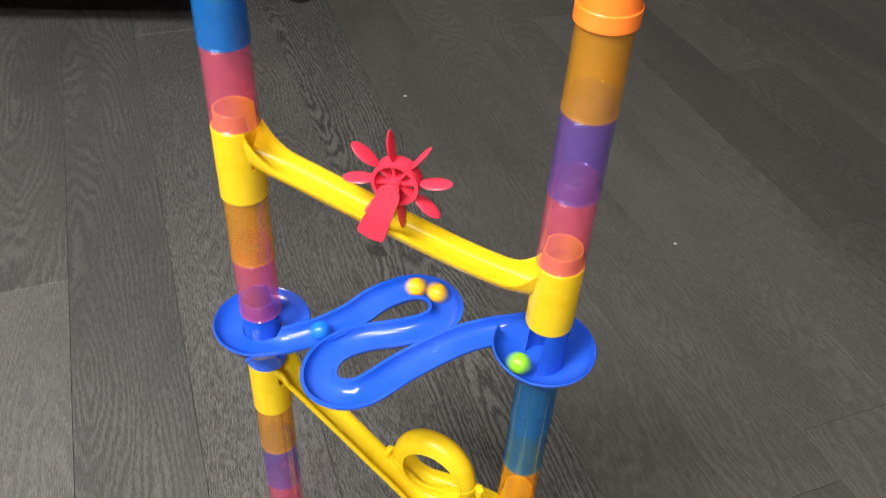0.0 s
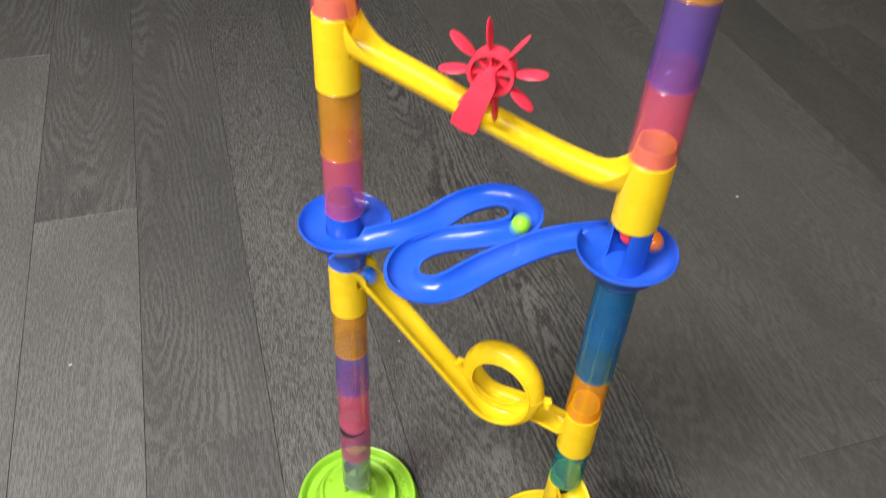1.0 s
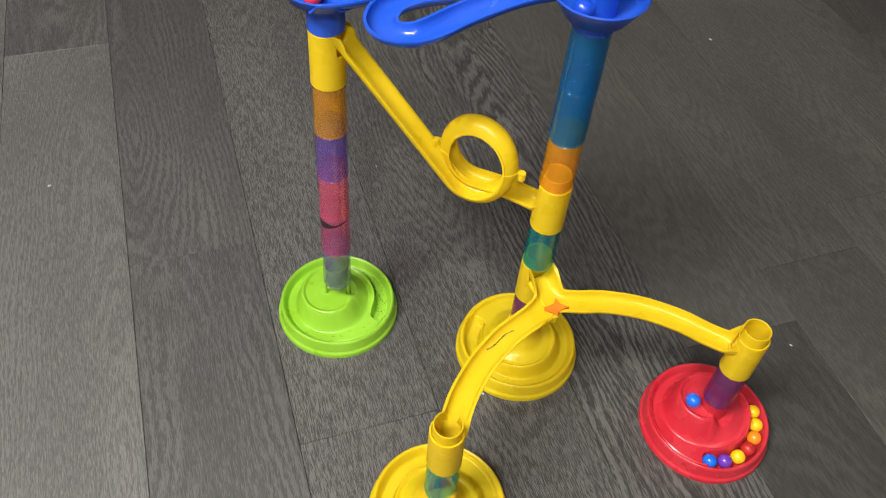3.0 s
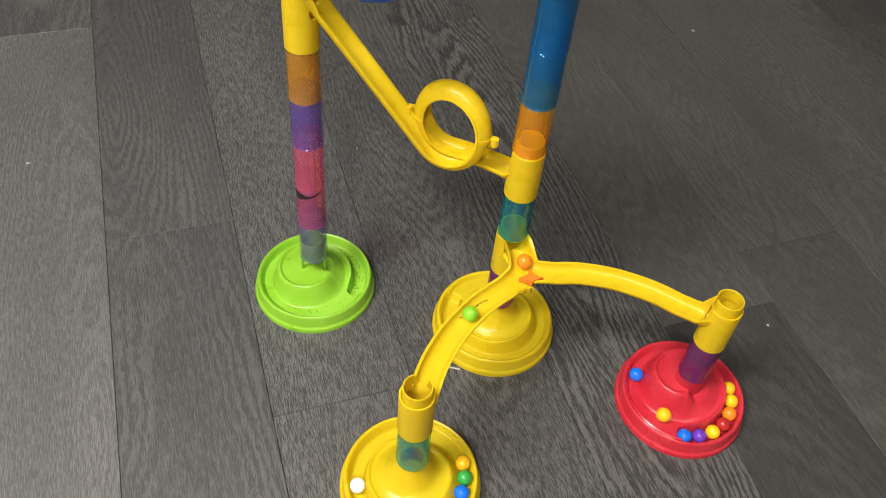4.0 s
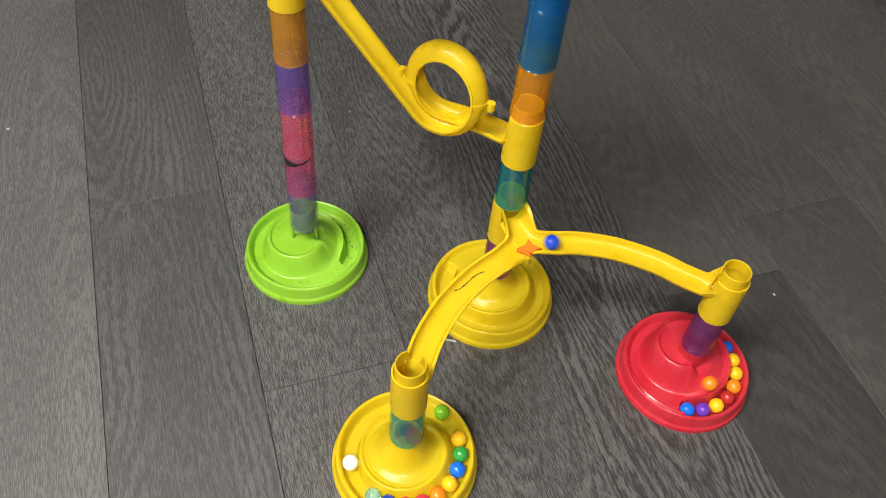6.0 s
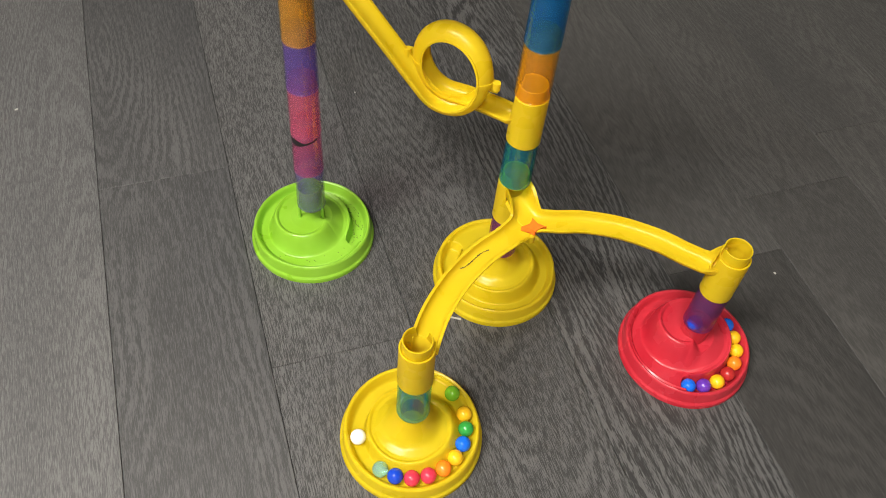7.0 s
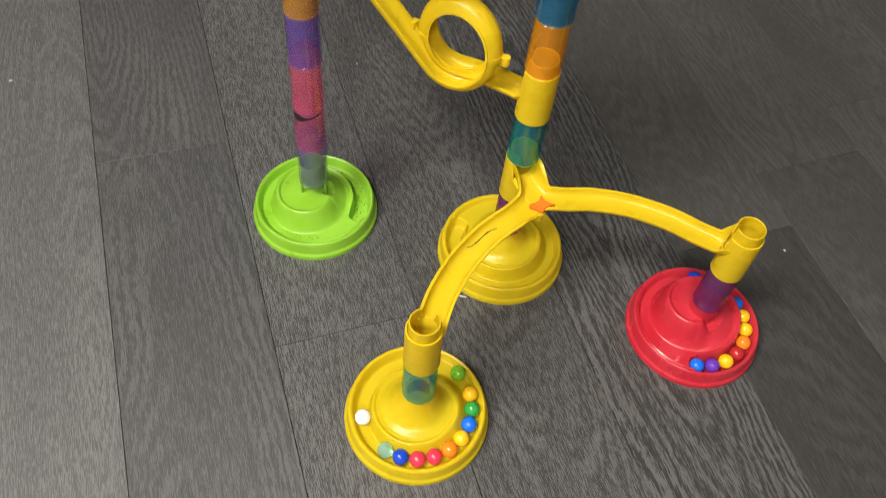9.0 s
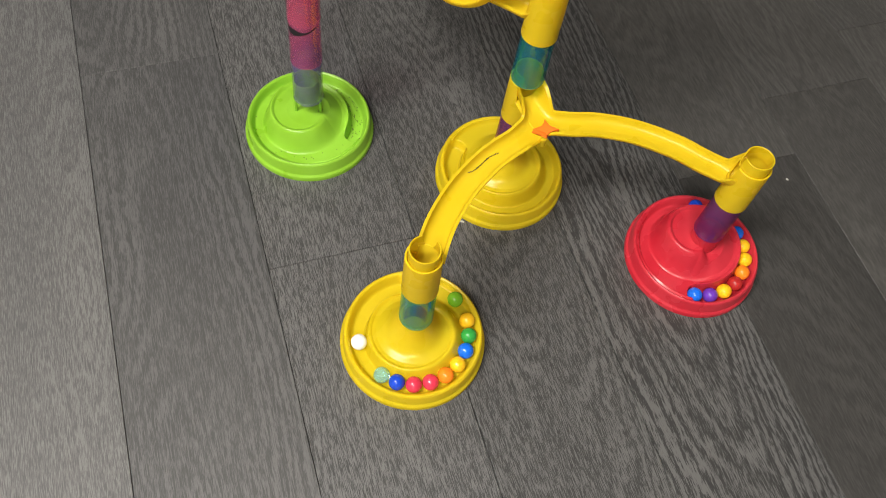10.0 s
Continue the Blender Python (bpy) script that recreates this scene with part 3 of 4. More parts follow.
def cup(centre, rim, gap, bottom, top, radius, post_gap, wide, deep_by, closed):
    holder = on_axis(axis_a if centre is CUP_A else axis_b, bottom)
    bm = bmesh.new()
    deep = rim - deep_by
    n = 72
    rings = []
    for k in range(n):
        a = 360 * k / n
        inside = (a - gap[0]) % 360 <= (gap[1] - gap[0]) % 360
        edge = 0.0 if inside else 1.0
        cone = 0.0045 if closed else 0.0012
        col = [(0.0150, deep - bottom), (0.0200, deep - bottom + 0.25 * cone), (0.0260, deep - bottom + cone)]
        for f in (0.35, 0.6, 0.8, 0.95, 1.0):
            col.append((0.0265 + (radius - 0.0275) * f ** 0.8, deep - bottom + cone + ((deep_by - 0.0010 - cone) * f ** 1.4) * edge))
        col += [(radius - 0.0003, deep - bottom + cone + (deep_by - 0.0005 - cone) * edge), (radius + 0.0005, deep - bottom + cone - 0.0004 + (deep_by - 0.0013 - cone) * edge), (radius - 0.0012, deep - bottom - 0.0004 + (deep_by - 0.0040) * edge), (0.0235 if closed else 0.0300, deep - bottom - 0.0028), (0.0195, deep - bottom - 0.0040), (R_LOW + 0.0004, deep - bottom - 0.0050)]
        c, q = math.cos(radians(a)), math.sin(radians(a))
        rings.append([(r * c, r * q, z) for r, z in col])
    skin(bm, rings, closed=True, across=False)
    if closed:
        lathe(bm, [(0.0, deep - bottom - 0.0002), (0.0151, deep - bottom)], n=36)
    bmesh.ops.remove_doubles(bm, verts=bm.verts, dist=1e-5)
    bowl = part("cup", bm, BLUE, winding, smooth=60)
    bowl.matrix_basis = holder
    bm = bmesh.new()
    shell(bm, 0.0003, deep - bottom - 0.006, R_LOW + 0.0004, R_LOW + 0.0004, 0.0016)
    part("lower_sleeve", bm, BLUE, bowl)
    bm = bmesh.new()
    shell(bm, deep - bottom - 0.004, top - bottom - 0.0003, 0.0142, 0.0140, 0.0014, notches=[(post_gap, wide, deep - bottom - 0.002)])
    part("post", bm, BLUE, bowl)
    bm = bmesh.new()
    shell(bm, top - bottom - 0.002, top - bottom + 0.0125, R_PLUG, R_PLUG - 0.0003, 0.0012, notches=[(post_gap, wide, top - bottom - 0.001)])
    part("plug", bm, BLUE, bowl)


cup(CUP_A, 0.4165, (-66, -10), level(6), level(7), 0.0350, 20, 38, 0.0087, False)
cup(CUP_B, 0.4570, (98, 148), level(7), level(8), 0.0342, -165, 50, 0.0165, True)


# ---- lower slide with the loop ----
L0 = axis_a(0.34)
L_WAY = Vector((U1.x - L0.x, U1.y - L0.y, 0)).normalized()
L_SIDE = Vector((-L_WAY.y, L_WAY.x, 0))
L_LONG = Vector((U1.x - L0.x, U1.y - L0.y, 0)).length
LOOP_U, LOOP_Z, LOOP_RU, LOOP_RZ = 0.1350, 0.2715, 0.0258, 0.0322


def on_lower(u, off, z):
    return Vector((L0.x, L0.y, 0)) + L_WAY * u + L_SIDE * off + UP * z


def loop_off(phi):
    f = min(1.0, max(0.0, (phi - 55) / 245))
    return -0.0015 + 0.0165 * f * f * (3 - 2 * f)


def on_loop(phi):
    a = radians(phi)
    inward = Vector((-math.sin(a) * LOOP_RZ, math.cos(a) * LOOP_RU)).normalized()
    return on_lower(LOOP_U + LOOP_RU * math.sin(a), loop_off(phi), LOOP_Z - LOOP_RZ * math.cos(a)), inward.x * L_WAY + inward.y * UP


tangent, JOIN = radians(50), -42.4
join_u, join_z = LOOP_U + LOOP_RU * math.sin(radians(JOIN)), LOOP_Z - LOOP_RZ * math.cos(radians(JOIN))
dense, ups = [], []
far_up = (math.sin(tangent) * L_WAY + math.cos(tangent) * UP)
for k in range(41):
    f = k / 40
    u = 0.010 + (join_u - 0.010) * f
    flat = max(0.0, 1 - f / 0.12) ** 2 * 0.010
    dense.append(on_lower(u, -0.0015 * f * f, join_z + (join_u - u) * math.tan(tangent) - flat))
    ups.append(far_up)
for k in range(1, 83):
    p, inward = on_loop(JOIN + (360 - JOIN) * k / 82)
    dense.append(p)
    ups.append(inward)
for k in range(1, 17):
    f = k / 16
    dense.append(on_lower(LOOP_U + (L_LONG - 0.009 - LOOP_U) * f, 0.0150 - 0.0100 * f * f, LOOP_Z - LOOP_RZ - 0.0015 * f))
    ups.append(UP)
lower = thing("loop_slide", Matrix(), "yellow plastic marble slide with a standing loop", "toy slide", "yellow slides")


def stretch(name, first, last, label="", **kw):
    bm = bmesh.new()
    some, tops = dense[first:last], ups[first:last]
    trough(bm, some, lambda f: tops[round(f * (len(tops) - 1))], **kw)
    return part(name, bm, YELLOW, lower, label)


# the arch begins at the right knob and ends at the left one
ARCH0, ARCH1 = 40 + 27, 40 + 65
stretch("chute", 0, ARCH0 + 1, left=lambda f: 1 + 0.9 * (1 - step(f, 0.02, 0.07)), right=lambda f: 1 + 0.9 * (1 - step(f, 0.02, 0.07)), half=0.0110, depth=0.0098, square=0.65)
arch = stretch("arch", ARCH0, ARCH1, half=0.0110, depth=0.0112, square=1.0)
stretch("outlet", ARCH1 - 1, len(dense), half=0.0112, depth=0.0090, square=0.65, right=lambda f: 1 + 0.8 * max(0, (f - 0.94) / 0.06), left=lambda f: 1 + 0.8 * max(0, (f - 0.94) / 0.06))
for spot, way in ((ARCH0, 1), (ARCH1, -1)):
    centre = dense[spot]
    a_out = -ups[spot]
    bm = bmesh.new()
    trough(bm, [centre + (dense[spot + 1] - dense[spot - 1]).normalized() * d for d in (-0.0022, 0, 0.0022)], ups[spot], half=0.0117, depth=0.0120, wall=0.0022, square=1.0)
    part("collar", bm, YELLOW, arch)
    bm = bmesh.new()
    at = centre + a_out * 0.0135 - UP * (0.003 if way > 0 else -0.002)
    box(bm, -0.0042, 0.0035, -0.0028, 0.0028, -0.0050, 0.0055, Matrix.Translation(at) @ Matrix.Rotation(math.atan2(L_WAY.y, L_WAY.x), 4, "Z"))
    rounded(bm, 0.0009)
    rod(bm, at + UP * 0.0010 - L_SIDE * 0.0045 + a_out * 0.0022, at + UP * 0.0085 - L_SIDE * 0.0045 + a_out * 0.0022, 0.0031)
    part("clip", bm, YELLOW, arch)
l_deg = math.degrees(math.atan2(L_WAY.y, L_WAY.x))
sleeve(lower, on_axis(axis_a, level(5)), YELLOW, [(l_deg, 34, 0.0315)])
sleeve(lower, on_axis(axis_b, level(3)), YELLOW, [(l_deg + 171, 30, 0.022)])


# ---- forked slide ----
FORK_L = spline([(0.1186, 0.3950, 0.1504), (0.1250, 0.3690, 0.1470), (0.1130, 0.3500, 0.1460), (0.0950, 0.3340, 0.1455), (0.0810, 0.3200, 0.1450), (0.0615, 0.2940, 0.1445), (0.0465, 0.2650, 0.1440), (0.0390, 0.2430, 0.1435), (0.0345, 0.2235, 0.1430)])
FORK_R = spline([(0.1186, 0.3950, 0.1504), (0.1330, 0.3700, 0.1470), (0.1530, 0.3665, 0.1460), (0.1800, 0.3680, 0.1455), (0.2135, 0.3635, 0.1450), (0.2480, 0.3510, 0.1445), (0.2730, 0.3370, 0.1435), (0.2995, 0.3240, 0.1430)])
fork = thing("forked_slide", Matrix(), "yellow plastic forked marble slide with two curved arms", "toy slide", "yellow slides")


bm = bmesh.new()
trough(bm, FORK_L, UP, half=0.0120, depth=0.0094, square=0.55, right=lambda f: 1 + 1.25 * (1 - step(f, 0.02, 0.16)) + 0.9 * step(f, 0.95, 1), left=lambda f: step(f, 0.20, 0.27) + 0.3 * step(f, 0.95, 1))
part("arm", bm, YELLOW, fork)
bm = bmesh.new()
trough(bm, FORK_R, UP, half=0.0120, depth=0.0093, square=0.55, right=lambda f: step(f, 0.14, 0.20) + 0.8 * step(f, 0.94, 0.99), left=lambda f: 1 + 1.25 * (1 - step(f, 0.02, 0.14)) + 1.7 * step(f, 0.935, 0.985))
part("arm", bm, YELLOW, fork)
sleeve(fork, on_axis(axis_b, level(1)), YELLOW, [(-66, 50, 0.030)])
sleeve(fork, on_axis(axis_c, level(1)), YELLOW, [(71, 31, 0.026)])
sleeve(fork, on_axis(axis_d, level(1)), YELLOW, [(162, 24, 0.031)])
bm = bmesh.new()
rod(bm, (0.1320, 0.3560, 0.1285), (0.1320, 0.3560, 0.1375), 0.0042)
part("pivot_boss", bm, YELLOW, fork)
# crack in the left arm
CRACK = ((0.0613, 0.3122), (0.0709, 0.3152), (0.0840, 0.3297), (0.0924, 0.3351))
bm = bmesh.new()
rings = []
for k, p in enumerate(spline([(x, y, 0.0) for x, y in CRACK], 0.0012)):
    w = 0.00016 + 0.00034 * (0.5 + 0.5 * math.sin(k * 1.7)) * (0.5 + 0.5 * math.sin(k * 0.61))
    z = 0.1456 - 0.0094 + 0.0016 + 0.00035
    jolt = 0.0005 * math.sin(k * 2.3)
    rings.append([(p.x - w, p.y + w + jolt, z + 0.0003), (p.x + w, p.y - w + jolt, z)])
skin(bm, rings, closed=False, across=False)
part("crack", bm, INK, fork, "dark crack in the plastic", keep_normals=True)

star = thing("flipper", pose(0.1337, 0.3590, 0.1392, 0, 0, 4), "orange plastic star-shaped flipper at the fork", "flipper")
bm = bmesh.new()
outline = []
for k in range(4):
    for r, da in ((0.0122 if k % 2 else 0.0112 if k == 0 else 0.0066, 0), (0.0042, 45)):
        a = radians(90 + 90 * k + da)
        outline.append((r * math.cos(a), r * math.sin(a)))
low = [bm.verts.new((x, y, 0)) for x, y in outline]
top = [bm.verts.new((x, y, 0.0065)) for x, y in outline]
bm.faces.new(low)
bm.faces.new(top)
for k in range(8):
    bm.faces.new((low[k], low[(k + 1) % 8], top[(k + 1) % 8], top[k]))
bmesh.ops.bevel(bm, geom=list(bm.edges), offset=0.0006, segments=2, affect="EDGES")
part("star", bm, ORANGE, star)


# ---- marbles ----
bm = bmesh.new()
ball(bm, MARBLE_R, None, 32, 20)
marble_mesh = bpy.data.meshes.new("marble")
bm.to_mesh(marble_mesh)
bm.free()
marble_mesh.shade_smooth()
NAMES = {"yellow": "glossy yellow", "orange": "bright orange", "red": "cherry red", "brick": "dark red", "blue": "bright blue", "navy": "deep blue", "green": "green", "lime": "light green", "purple": "purple", "white": "white", "glass": "clear sea-green"}


def marble(colour, where, place):
    me = marble_mesh.copy()
    me.materials.append(MARBLES[colour])
    ob = new("marble", me)
    ob.location = place
    return tagged(ob, f"{NAMES[colour]} round marble {where}", "marble", "marbles")


def in_gutter(base, degrees, hook, r=0.0500):
    s = ((hook - degrees) % 360) / 360
    return Vector((base[0] + r * math.cos(radians(degrees)), base[1] + r * math.sin(radians(degrees)), 0.0175 - 0.0100 * s + MARBLE_R))


GAP = 17.5
for k, colour in enumerate(("blue", "purple", "yellow", "brick", "orange", "yellow", "yellow")):
    marble(colour, "lying in the red base", in_gutter(BASE_D, -97.5 + GAP * k, -108))
for k, colour in enumerate(("glass", "navy", "red", "red", "orange", "yellow", "blue", "green")):
    marble(colour, "lying in the yellow base", in_gutter(BASE_C, -122.5 + 17.2 * k, 100))
marble("white", "lying alone in the yellow base", in_gutter(BASE_C, -167, 100))


# ---- crumbs and the sofa foot ----
for x, y, s in ((-0.466, 0.627, 0.0020), (0.431, 0.427, 0.0016), (0.022, 1.46, 0.0030), (0.46, 1.02, 0.0025), (-0.60, 0.40, 0.0014), (-0.058, 0.69, 0.0012)):
    bm = bmesh.new()
    bmesh.ops.create_icosphere(bm, subdivisions=1, radius=s, matrix=pose(0, 0, s * 0.4, 0, 0, 300 * x) @ Matrix.Diagonal((1.3, 0.8, 0.5, 1)))
    ob = part("crumb", bm, CRUMB, None, smooth=0)
    ob.location = (x, y, 0)
    tagged(ob, "tiny pale crumb lying on the dark floor", "crumb", "crumbs on the floor")
bm = bmesh.new()
box(bm, -0.008, 0.008, -0.0009, 0.0009, 0, 0.0008)
ob = part("paper_scrap", bm, CRUMB, None, smooth=0)
ob.matrix_world = pose(0.070, 0.3505, 0, 0, 0, -12)
tagged(ob, "thin white paper scrap beside the yellow base", "scrap")
SOFA_CLOTH = plain("dark_sofa_cloth", (0.030, 0.026, 0.024), 0.9, 60.0, 0.25)
sofa = thing("sofa", pose(-1.05, 1.87, 0), "dark cloth sofa on round black feet behind the toy", "sofa")
bm = bmesh.new()
box(bm, -0.88, 0.88, 0.0, 0.60, 0.10, 0.40)
rounded(bm, 0.02)
part("body", bm, SOFA_CLOTH, sofa)
# added block along the sofa front, there to darken the floor's far left edge
bm = bmesh.new()
box(bm, -0.88, 0.60, -0.205, -0.004, 0.09, 0.36)
rounded(bm, 0.03, 3)
part("shade_block", bm, SOFA_CLOTH, sofa)
bm = bmesh.new()
box(bm, -0.88, 0.88, 0.42, 0.60, 0.40, 0.80)
rounded(bm, 0.03)
part("backrest", bm, SOFA_CLOTH, sofa)
for x, y in ((-0.82, 0.03), (0.82, 0.03), (-0.82, 0.55), (0.82, 0.55)):
    bm = bmesh.new()
    lathe(bm, [(0.0, 0.0), (0.030, 0.0), (0.033, 0.004), (0.036, 0.10), (0.0, 0.10)], n=32)
    bmesh.ops.remove_doubles(bm, verts=bm.verts, dist=1e-5)
    part("foot", bm, BLACK, sofa).location = (x, y, 0)


# ---- planks of the floor ----
P_ANGLE, P_WIDE, P_LONG, P_C0 = radians(108), 0.1465, 1.48, -0.0167
SHIFT = {-2: 1.03, -1: 0.583, 0: 0.303, 1: 1.33, 2: 0.94, 3: 0.302, 8: 1.28}
random.seed(11)
bm = bmesh.new()
box(bm, 0.00022, P_WIDE - 0.00022, 0.00022, P_LONG - 0.00022, -0.005, 0)
top = [e for e in bm.edges if all(v.co.z > -0.001 for v in e.verts)]
bmesh.ops.bevel(bm, geom=top, offset=0.00045, segments=1, affect="EDGES")
bmesh.ops.recalc_face_normals(bm, faces=bm.faces)
PRINTS = {}
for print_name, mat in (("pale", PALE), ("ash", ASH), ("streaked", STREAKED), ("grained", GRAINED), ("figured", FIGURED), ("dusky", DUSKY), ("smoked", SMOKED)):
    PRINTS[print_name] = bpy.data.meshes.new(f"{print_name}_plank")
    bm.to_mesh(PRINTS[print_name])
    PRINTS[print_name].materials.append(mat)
bm.free()
cross, along = Vector((math.sin(P_ANGLE), -math.cos(P_ANGLE), 0)), Vector((math.cos(P_ANGLE), math.sin(P_ANGLE), 0))
for row in range(-20, 20):
    start = SHIFT.get(row, 0.1 + random.random() * P_LONG)
    for k in range(-4, 4):
        p = cross * (P_C0 + P_WIDE * row) + along * (start + P_LONG * k)
        mid = p + cross * P_WIDE / 2 + along * P_LONG / 2
        if not (x0 - 0.45 < mid.x < x1 + 0.45 and y0 - 0.9 < mid.y < y1 + 0.9):
            continue
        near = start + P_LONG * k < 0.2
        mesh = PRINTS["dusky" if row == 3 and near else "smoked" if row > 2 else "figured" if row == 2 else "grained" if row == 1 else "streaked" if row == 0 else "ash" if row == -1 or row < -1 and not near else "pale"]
        place = Matrix.Translation(p) @ Matrix.Rotation(P_ANGLE - math.pi / 2, 4, "Z")
        corners = [place @ Vector((a, b, 0)) for a in (0, P_WIDE) for b in (0, P_LONG)]
        if any(not (x0 < c.x < x1 and y0 < c.y < y1) for c in corners):
            # sawn off at the walls
            bm = bmesh.new()
            bm.from_mesh(mesh)
            back = place.inverted()
            for at, out in (((x0, 0, 0), (-1, 0, 0)), ((x1, 0, 0), (1, 0, 0)), ((0, y0, 0), (0, -1, 0)), ((0, y1, 0), (0, 1, 0))):
                bmesh.ops.bisect_plane(bm, geom=bm.verts[:] + bm.edges[:] + bm.faces[:], plane_co=back @ Vector(at), plane_no=back.to_3x3() @ Vector(out), clear_outer=True)
            if not bm.faces:
                bm.free()
                continue
            mat = mesh.materials[0]
            mesh = bpy.data.meshes.new("sawn_plank")
            bm.to_mesh(mesh)
            bm.free()
            mesh.materials.append(mat)
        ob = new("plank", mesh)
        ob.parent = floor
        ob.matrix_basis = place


# ---- what moves ----


def on_rim(line, depth=0.0105, ups_line=None):
    drop = MARBLE_R - depth + 0.0015
    return [p + (ups_line[k] if ups_line else UP) * drop for k, p in enumerate(line)]


def around(centre, r0, r1, a0, a1, z0, z1, n=40):
    return [Vector((centre[0] + (r0 + (r1 - r0) * k / n) * math.cos(radians(a0 + (a1 - a0) * k / n)), centre[1] + (r0 + (r1 - r0) * k / n) * math.sin(radians(a0 + (a1 - a0) * k / n)), z0 + (z1 - z0) * k / n)) for k in range(n + 1)]


ROUTES = {
    "upper": on_rim(UPPER, 0.0098),
    "cup_b": around(CUP_B, 0.0205, 0.0255, -175, 125, 0.4505, 0.4520),
    "winding": on_rim(WINDING, 0.0098),
    "cup_a": around(CUP_A, 0.0232, 0.0245, -80, -345, 0.4135, 0.4120),
    "lower": on_rim(dense, 0.0098, ups),
    "fork_l": on_rim(FORK_L, 0.0094),
    "fork_r": on_rim(FORK_R, 0.0093),
    "dish_c": [axis_c(0.075)] + around(BASE_C, 0.020, 0.034, -50, -140, 0.0420, 0.034) + around(BASE_C, 0.038, 0.050, -150, -290, 0.031, 0.024)[1:],
    "dish_d": [axis_d(0.075)] + around(BASE_D, 0.018, 0.0250, -138, -190, 0.0490, 0.0485) + around(BASE_D, 0.0255, 0.0280, -200, -300, 0.0482, 0.0430)[1:] + around(BASE_D, 0.0285, 0.0330, -305, -440, 0.0425, 0.0305)[1:] + around(BASE_D, 0.040, 0.050, -475, -560, 0.0262, 0.0235)[1:] + around(BASE_D, 0.050, 0.050, -560, -610, 0.0235, 0.0205)[1:],
}
ROUTES = {name: stepped(line, 0.002) for name, line in ROUTES.items()}


def nearest(route, x, y):
    """The share of the way of a route's point nearest to a place in plan."""
    line = ROUTES[route]
    return min(range(len(line)), key=lambda k: (line[k].x - x) ** 2 + (line[k].y - y) ** 2) / (len(line) - 1)


def spot(route, f):
    if route is None:
        return Vector(f)
    line = ROUTES[route]
    g = min(1.0, max(0.0, f)) * (len(line) - 1)
    k = min(int(g), len(line) - 2)
    return line[k].lerp(line[k + 1], g - k)


def run_along(ob, keys):
    """Keys: (seconds, route, share of the way or (x, y) near it), or (seconds, None, place)."""
    keys = [(t, r, nearest(r, *f) if r and isinstance(f, tuple) else f) for t, r, f in keys]
    if keys[0][0] > 0:
        keys.insert(0, (0.0, *keys[0][1:]))
    if keys[-1][0] < 10:
        keys.append((10.0, *keys[-1][1:]))
    rows = []
    for (t0, r0, f0), (t1, r1, f1) in zip(keys, keys[1:]):
        steps = max(1, round((t1 - t0) * 15)) if r0 == r1 and r0 and f0 != f1 else 1
        for k in range(steps):
            f = k / steps
            p = spot(r0, f0 + (f1 - f0) * f) if r0 == r1 and r0 else spot(r0, f0)
            rows.append((t0 + (t1 - t0) * f, Matrix.Translation(p)))
    rows.append((10.0, Matrix.Translation(spot(*keys[-1][1:]))))
    seen, clean = set(), []
    for t, m in rows:
        if frame(t) not in seen:
            seen.add(frame(t))
            clean.append((t, m))
    walk(ob, clean)


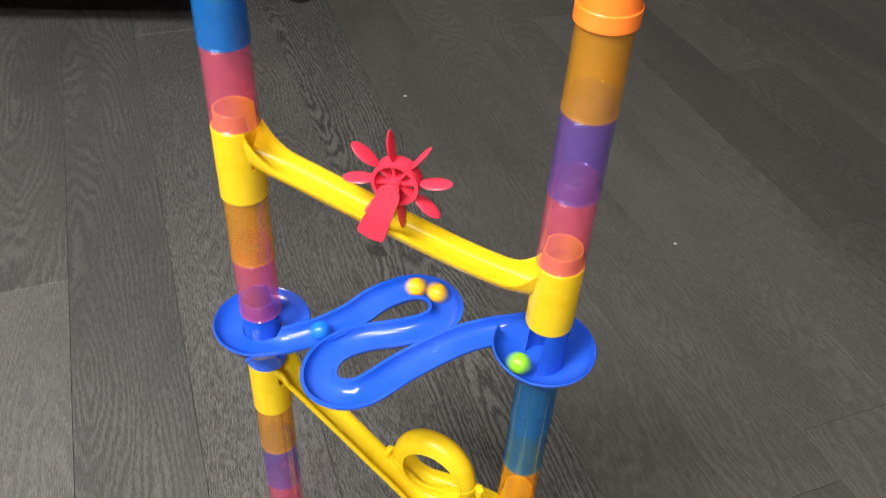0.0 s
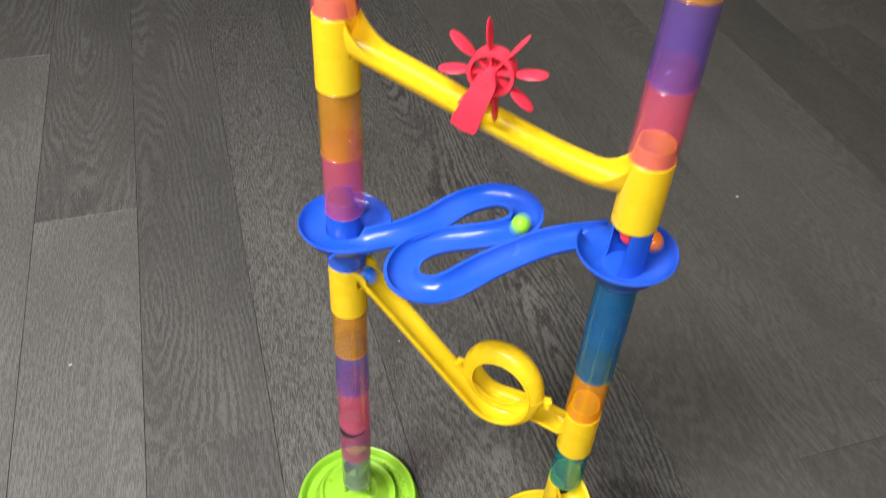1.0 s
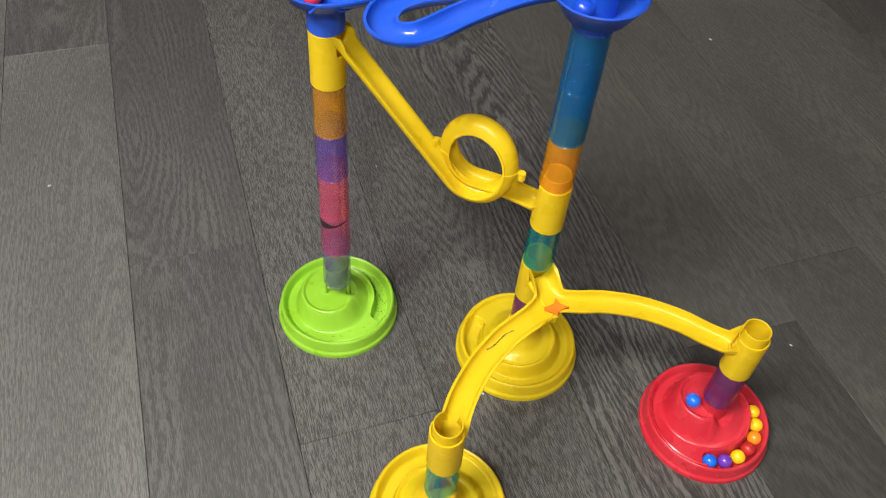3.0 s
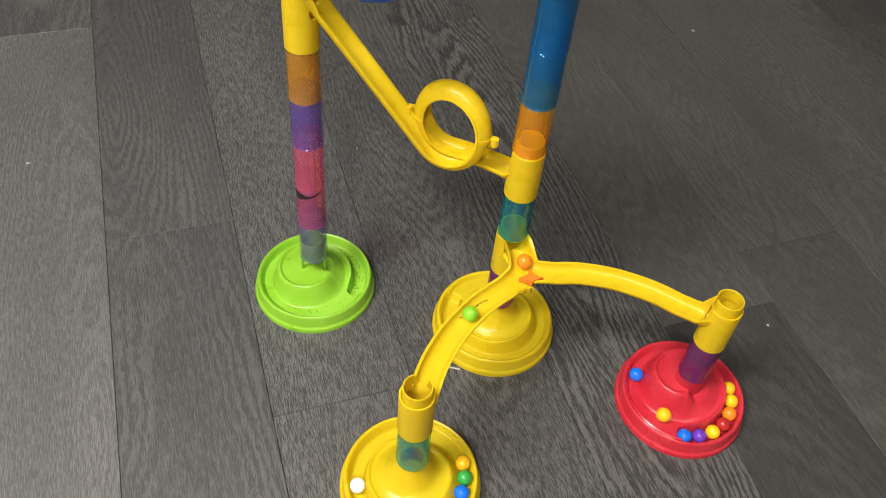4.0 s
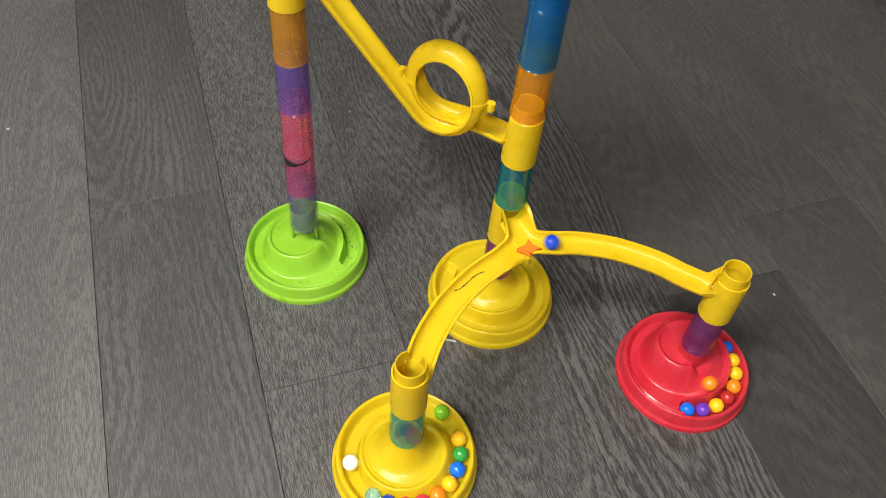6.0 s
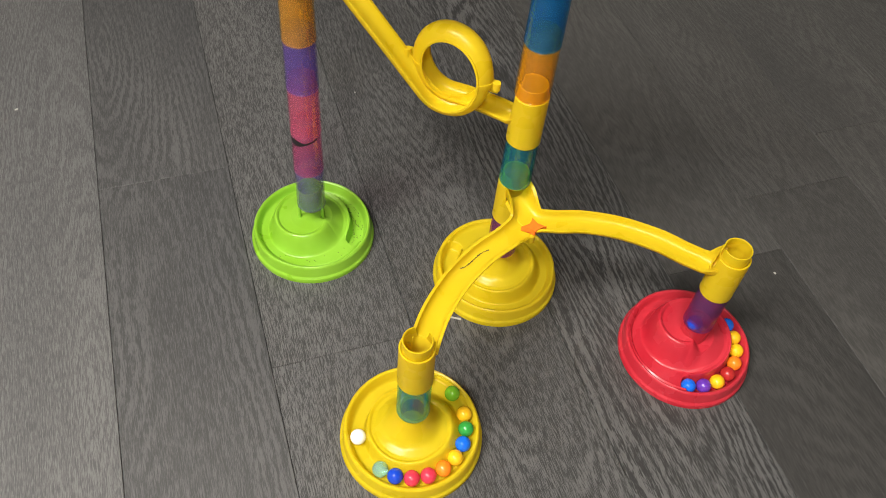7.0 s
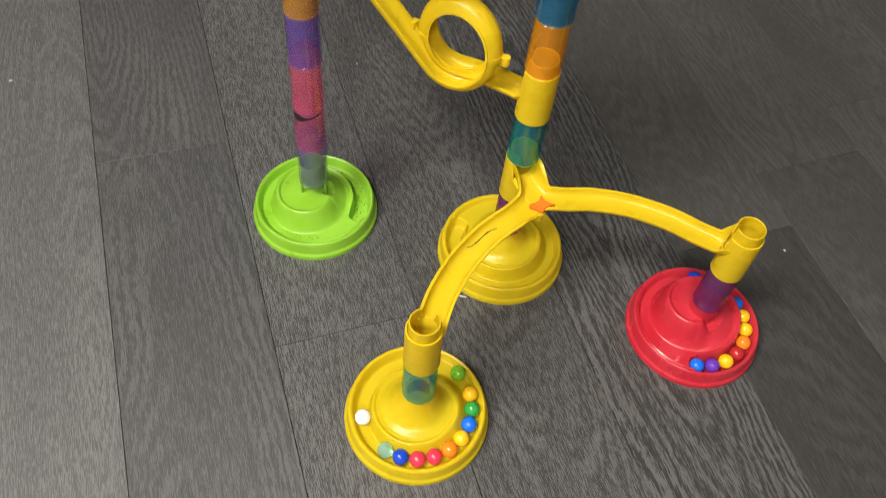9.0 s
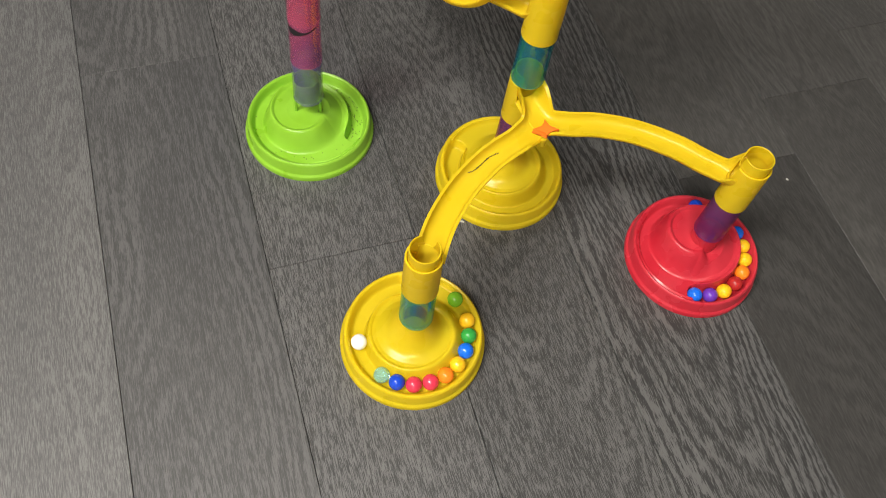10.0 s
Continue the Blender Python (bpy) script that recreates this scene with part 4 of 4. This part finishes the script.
def motions():
    hole_a = (CUP_A.x + 0.004, CUP_A.y + 0.002, 0.385)
    rest_d = [in_gutter(BASE_D, -97.5 + GAP * k + (5 if k > 7 else 0), -108) for k in range(12)]
    rest_c = [in_gutter(BASE_C, -122.5 + 17.2 * k, 100) for k in range(13)]
    shaft_b = lambda z: (axis_b(z).x, axis_b(z).y, z)  # noqa: E731

    run_along(marble("blue", "rolling down the marble run", (0, 0, 1)), [
        (0.0, "winding", (-0.038, 0.446)), (0.14, "winding", 1.0), (0.17, "cup_a", 0.02), (0.5, "cup_a", 0.96), (0.6, None, hole_a), (0.93, None, tuple(axis_a(0.372))), (0.99, "lower", 0.02), (1.14, "lower", 0.22), (1.5, "lower", 1.0), (1.62, None, shaft_b(0.19)), (1.7, "fork_r", 0.0),
        (2.0, "fork_r", (0.152, 0.368)), (2.5, "fork_r", (0.267, 0.344)), (2.62, "fork_r", 1.0), (2.8, "dish_d", 0.0), (3.05, "dish_d", 0.2), (3.8, "dish_d", 0.80), (4.5, "dish_d", 1.0), (4.7, None, tuple(in_gutter(BASE_D, 70, -108))), (4.95, None, tuple(rest_d[7]))])
    run_along(marble("yellow", "rolling down the marble run", (0, 0, 1)), [
        (0.0, "winding", (0.033, 0.480)), (0.38, "winding", 1.0), (0.41, "cup_a", 0.03), (0.5, "cup_a", 0.257), (0.82, "cup_a", 0.98), (0.95, None, hole_a), (1.33, None, tuple(axis_a(0.372))), (1.37, "lower", 0.02), (1.8, "lower", 1.0), (1.88, None, shaft_b(0.19)), (1.95, "fork_l", 0.0),
        (2.0, "fork_l", (0.122, 0.367)), (2.5, "fork_l", (0.050, 0.272)), (2.75, "fork_l", 1.0), (2.95, "dish_c", 0.0), (3.6, "dish_c", 1.0), (3.75, None, tuple(in_gutter(BASE_C, 45, 100))), (3.9, None, tuple(rest_c[8]))])
    run_along(marble("yellow", "rolling down the marble run", (0, 0, 1)), [
        (0.0, "winding", (0.050, 0.469)), (0.45, "winding", 1.0), (0.5, "cup_a", 0.064), (0.9, "cup_a", 0.98), (1.0, None, hole_a), (1.2, None, hole_a), (1.45, None, tuple(axis_a(0.372))), (1.5, "lower", 0.02), (1.88, "lower", 1.0), (1.95, None, shaft_b(0.185)), (2.0, "fork_r", 0.0), (2.1, "fork_r", 0.1),
        (2.5, "fork_r", (0.210, 0.367)), (2.85, "fork_r", 1.0), (3.05, "dish_d", 0.0), (3.3, "dish_d", 0.2), (3.9, "dish_d", 0.62), (4.2, "dish_d", 0.84), (4.5, "dish_d", 0.93), (4.8, "dish_d", 1.0), (5.0, None, tuple(rest_d[8]))])
    run_along(marble("lime", "rolling down the marble run", (0, 0, 1)), [
        (0.0, "cup_b", 0.085), (0.35, "cup_b", 1.0), (0.38, "winding", 0.0), (0.5, "winding", (0.033, 0.405)), (1.0, "winding", (0.049, 0.441)), (1.5, "winding", (-0.062, 0.4345)), (1.58, "cup_a", 0.03), (2.0, "cup_a", 0.98), (2.15, None, hole_a), (2.33, None, tuple(axis_a(0.372))), (2.37, "lower", 0.02),
        (2.5, "lower", 0.24), (2.7, "lower", 0.60), (2.95, "lower", 1.0), (3.1, None, shaft_b(0.19)), (3.25, "fork_l", 0.0), (3.8, "fork_l", (0.094, 0.333)), (4.0, "fork_l", (0.074, 0.315)), (4.35, "fork_l", 1.0), (4.75, "dish_c", 0.0), (5.0, "dish_c", 0.06), (5.2, "dish_c", (0.056, 0.203)), (5.4, "dish_c", 0.58), (5.5, "dish_c", 0.92), (5.7, "dish_c", 1.0), (6.3, None, tuple(in_gutter(BASE_C, 42, 100)))])
    run_along(marble("orange", "rolling down the marble run", (0, 0, 1)), [
        (0.0, None, tuple(axis_a(0.665))), (0.04, None, tuple(axis_a(0.62))), (0.08, "upper", 0.02), (0.4, "upper", 0.85), (0.5, "upper", 1.0), (0.58, None, shaft_b(0.452)), (0.72, "cup_b", 0.0), (1.0, "cup_b", 0.67), (1.08, "cup_b", 1.0), (1.1, "winding", 0.0), (1.5, "winding", (-0.012, 0.4285)), (2.0, "winding", (0.010, 0.4705)), (2.35, "winding", 1.0),
        (2.38, "cup_a", 0.03), (2.5, "cup_a", 0.40), (3.0, "cup_a", 0.98), (3.2, None, hole_a), (3.36, None, tuple(axis_a(0.372))), (3.4, "lower", 0.02), (3.72, "lower", 1.0), (3.82, None, shaft_b(0.185)), (3.9, "fork_r", 0.0), (4.0, "fork_r", 0.10), (4.1, "fork_r", 0.14), (4.5, "fork_r", (0.172, 0.369)), (5.0, "fork_r", (0.256, 0.350)), (5.22, "fork_r", 1.0), (5.4, "dish_d", 0.0),
        (5.5, "dish_d", 0.11), (5.7, "dish_d", 0.24), (6.4, "dish_d", 1.0), (6.65, None, tuple(rest_d[9]))])
    run_along(marble("red", "rolling down the marble run", (0, 0, 1)), [
        (0.0, None, tuple(axis_a(0.682))), (0.25, None, tuple(axis_a(0.675))), (0.36, "upper", 0.0), (0.5, "upper", 0.33), (0.75, "upper", 0.88), (0.85, "upper", 1.0), (1.0, None, shaft_b(0.468)), (1.2, "cup_b", 0.0), (1.5, "cup_b", 0.545), (1.65, "cup_b", 1.0), (1.68, "winding", 0.0), (2.0, "winding", (-0.032, 0.398)), (2.5, "winding", (0.049, 0.441)),
        (3.0, "winding", 1.0), (3.03, "cup_a", 0.05), (3.42, "cup_a", 0.98), (3.52, None, hole_a), (3.62, None, tuple(axis_a(0.372))), (3.66, "lower", 0.02), (3.9, "lower", 0.43), (4.0, "lower", 0.60), (4.1, "lower", 0.72), (4.28, "lower", 1.0), (4.36, None, shaft_b(0.185)), (4.46, "fork_l", 0.0), (4.55, "fork_l", 0.04), (5.2, "fork_l", (0.098, 0.337)), (5.5, "fork_l", (0.061, 0.293)), (5.72, "fork_l", 1.0), (5.95, "dish_c", 0.0), (6.5, "dish_c", 0.93), (6.7, None, tuple(in_gutter(BASE_C, 78, 100)))])
    run_along(marble("navy", "rolling down the marble run", (0, 0, 1)), [
        (0.0, None, tuple(axis_a(0.73))), (2.1, None, tuple(axis_a(0.73))), (2.3, "upper", 0.0), (2.75, "upper", 1.0), (2.95, "cup_b", 0.0), (3.4, "cup_b", 1.0), (3.43, "winding", 0.0), (4.55, "winding", 1.0), (4.58, "cup_a", 0.05), (4.9, "cup_a", 0.98), (5.0, None, hole_a), (5.06, "lower", 0.02), (5.2, "lower", 0.30), (5.5, "lower", 1.0), (5.7, None, shaft_b(0.185)), (5.8, "fork_r", 0.0),
        (6.6, "fork_r", 1.0), (6.9, "dish_d", 0.0), (7.0, "dish_d", 0.05), (7.2, "dish_d", 0.11), (7.3, "dish_d", (0.2877, 0.3061)), (7.4, "dish_d", (0.2779, 0.3140)), (7.5, "dish_d", (0.2774, 0.3278)), (7.6, "dish_d", (0.2882, 0.3406)), (7.8, "dish_d", 0.58), (8.0, "dish_d", 0.735), (8.2, "dish_d", 0.87), (8.4, "dish_d", 0.97), (8.6, None, tuple(rest_d[10]))])
    spins = ((0.0, -8), (0.15, -10), (0.35, -82), (0.5, -120), (0.65, -160), (0.8, -186), (1.0, -188), (1.2, -188), (10.0, -188))
    walk(wheel, [(t, wheel_frame @ Matrix.Rotation(radians(a), 4, "Y")) for t, a in spins])


motions()
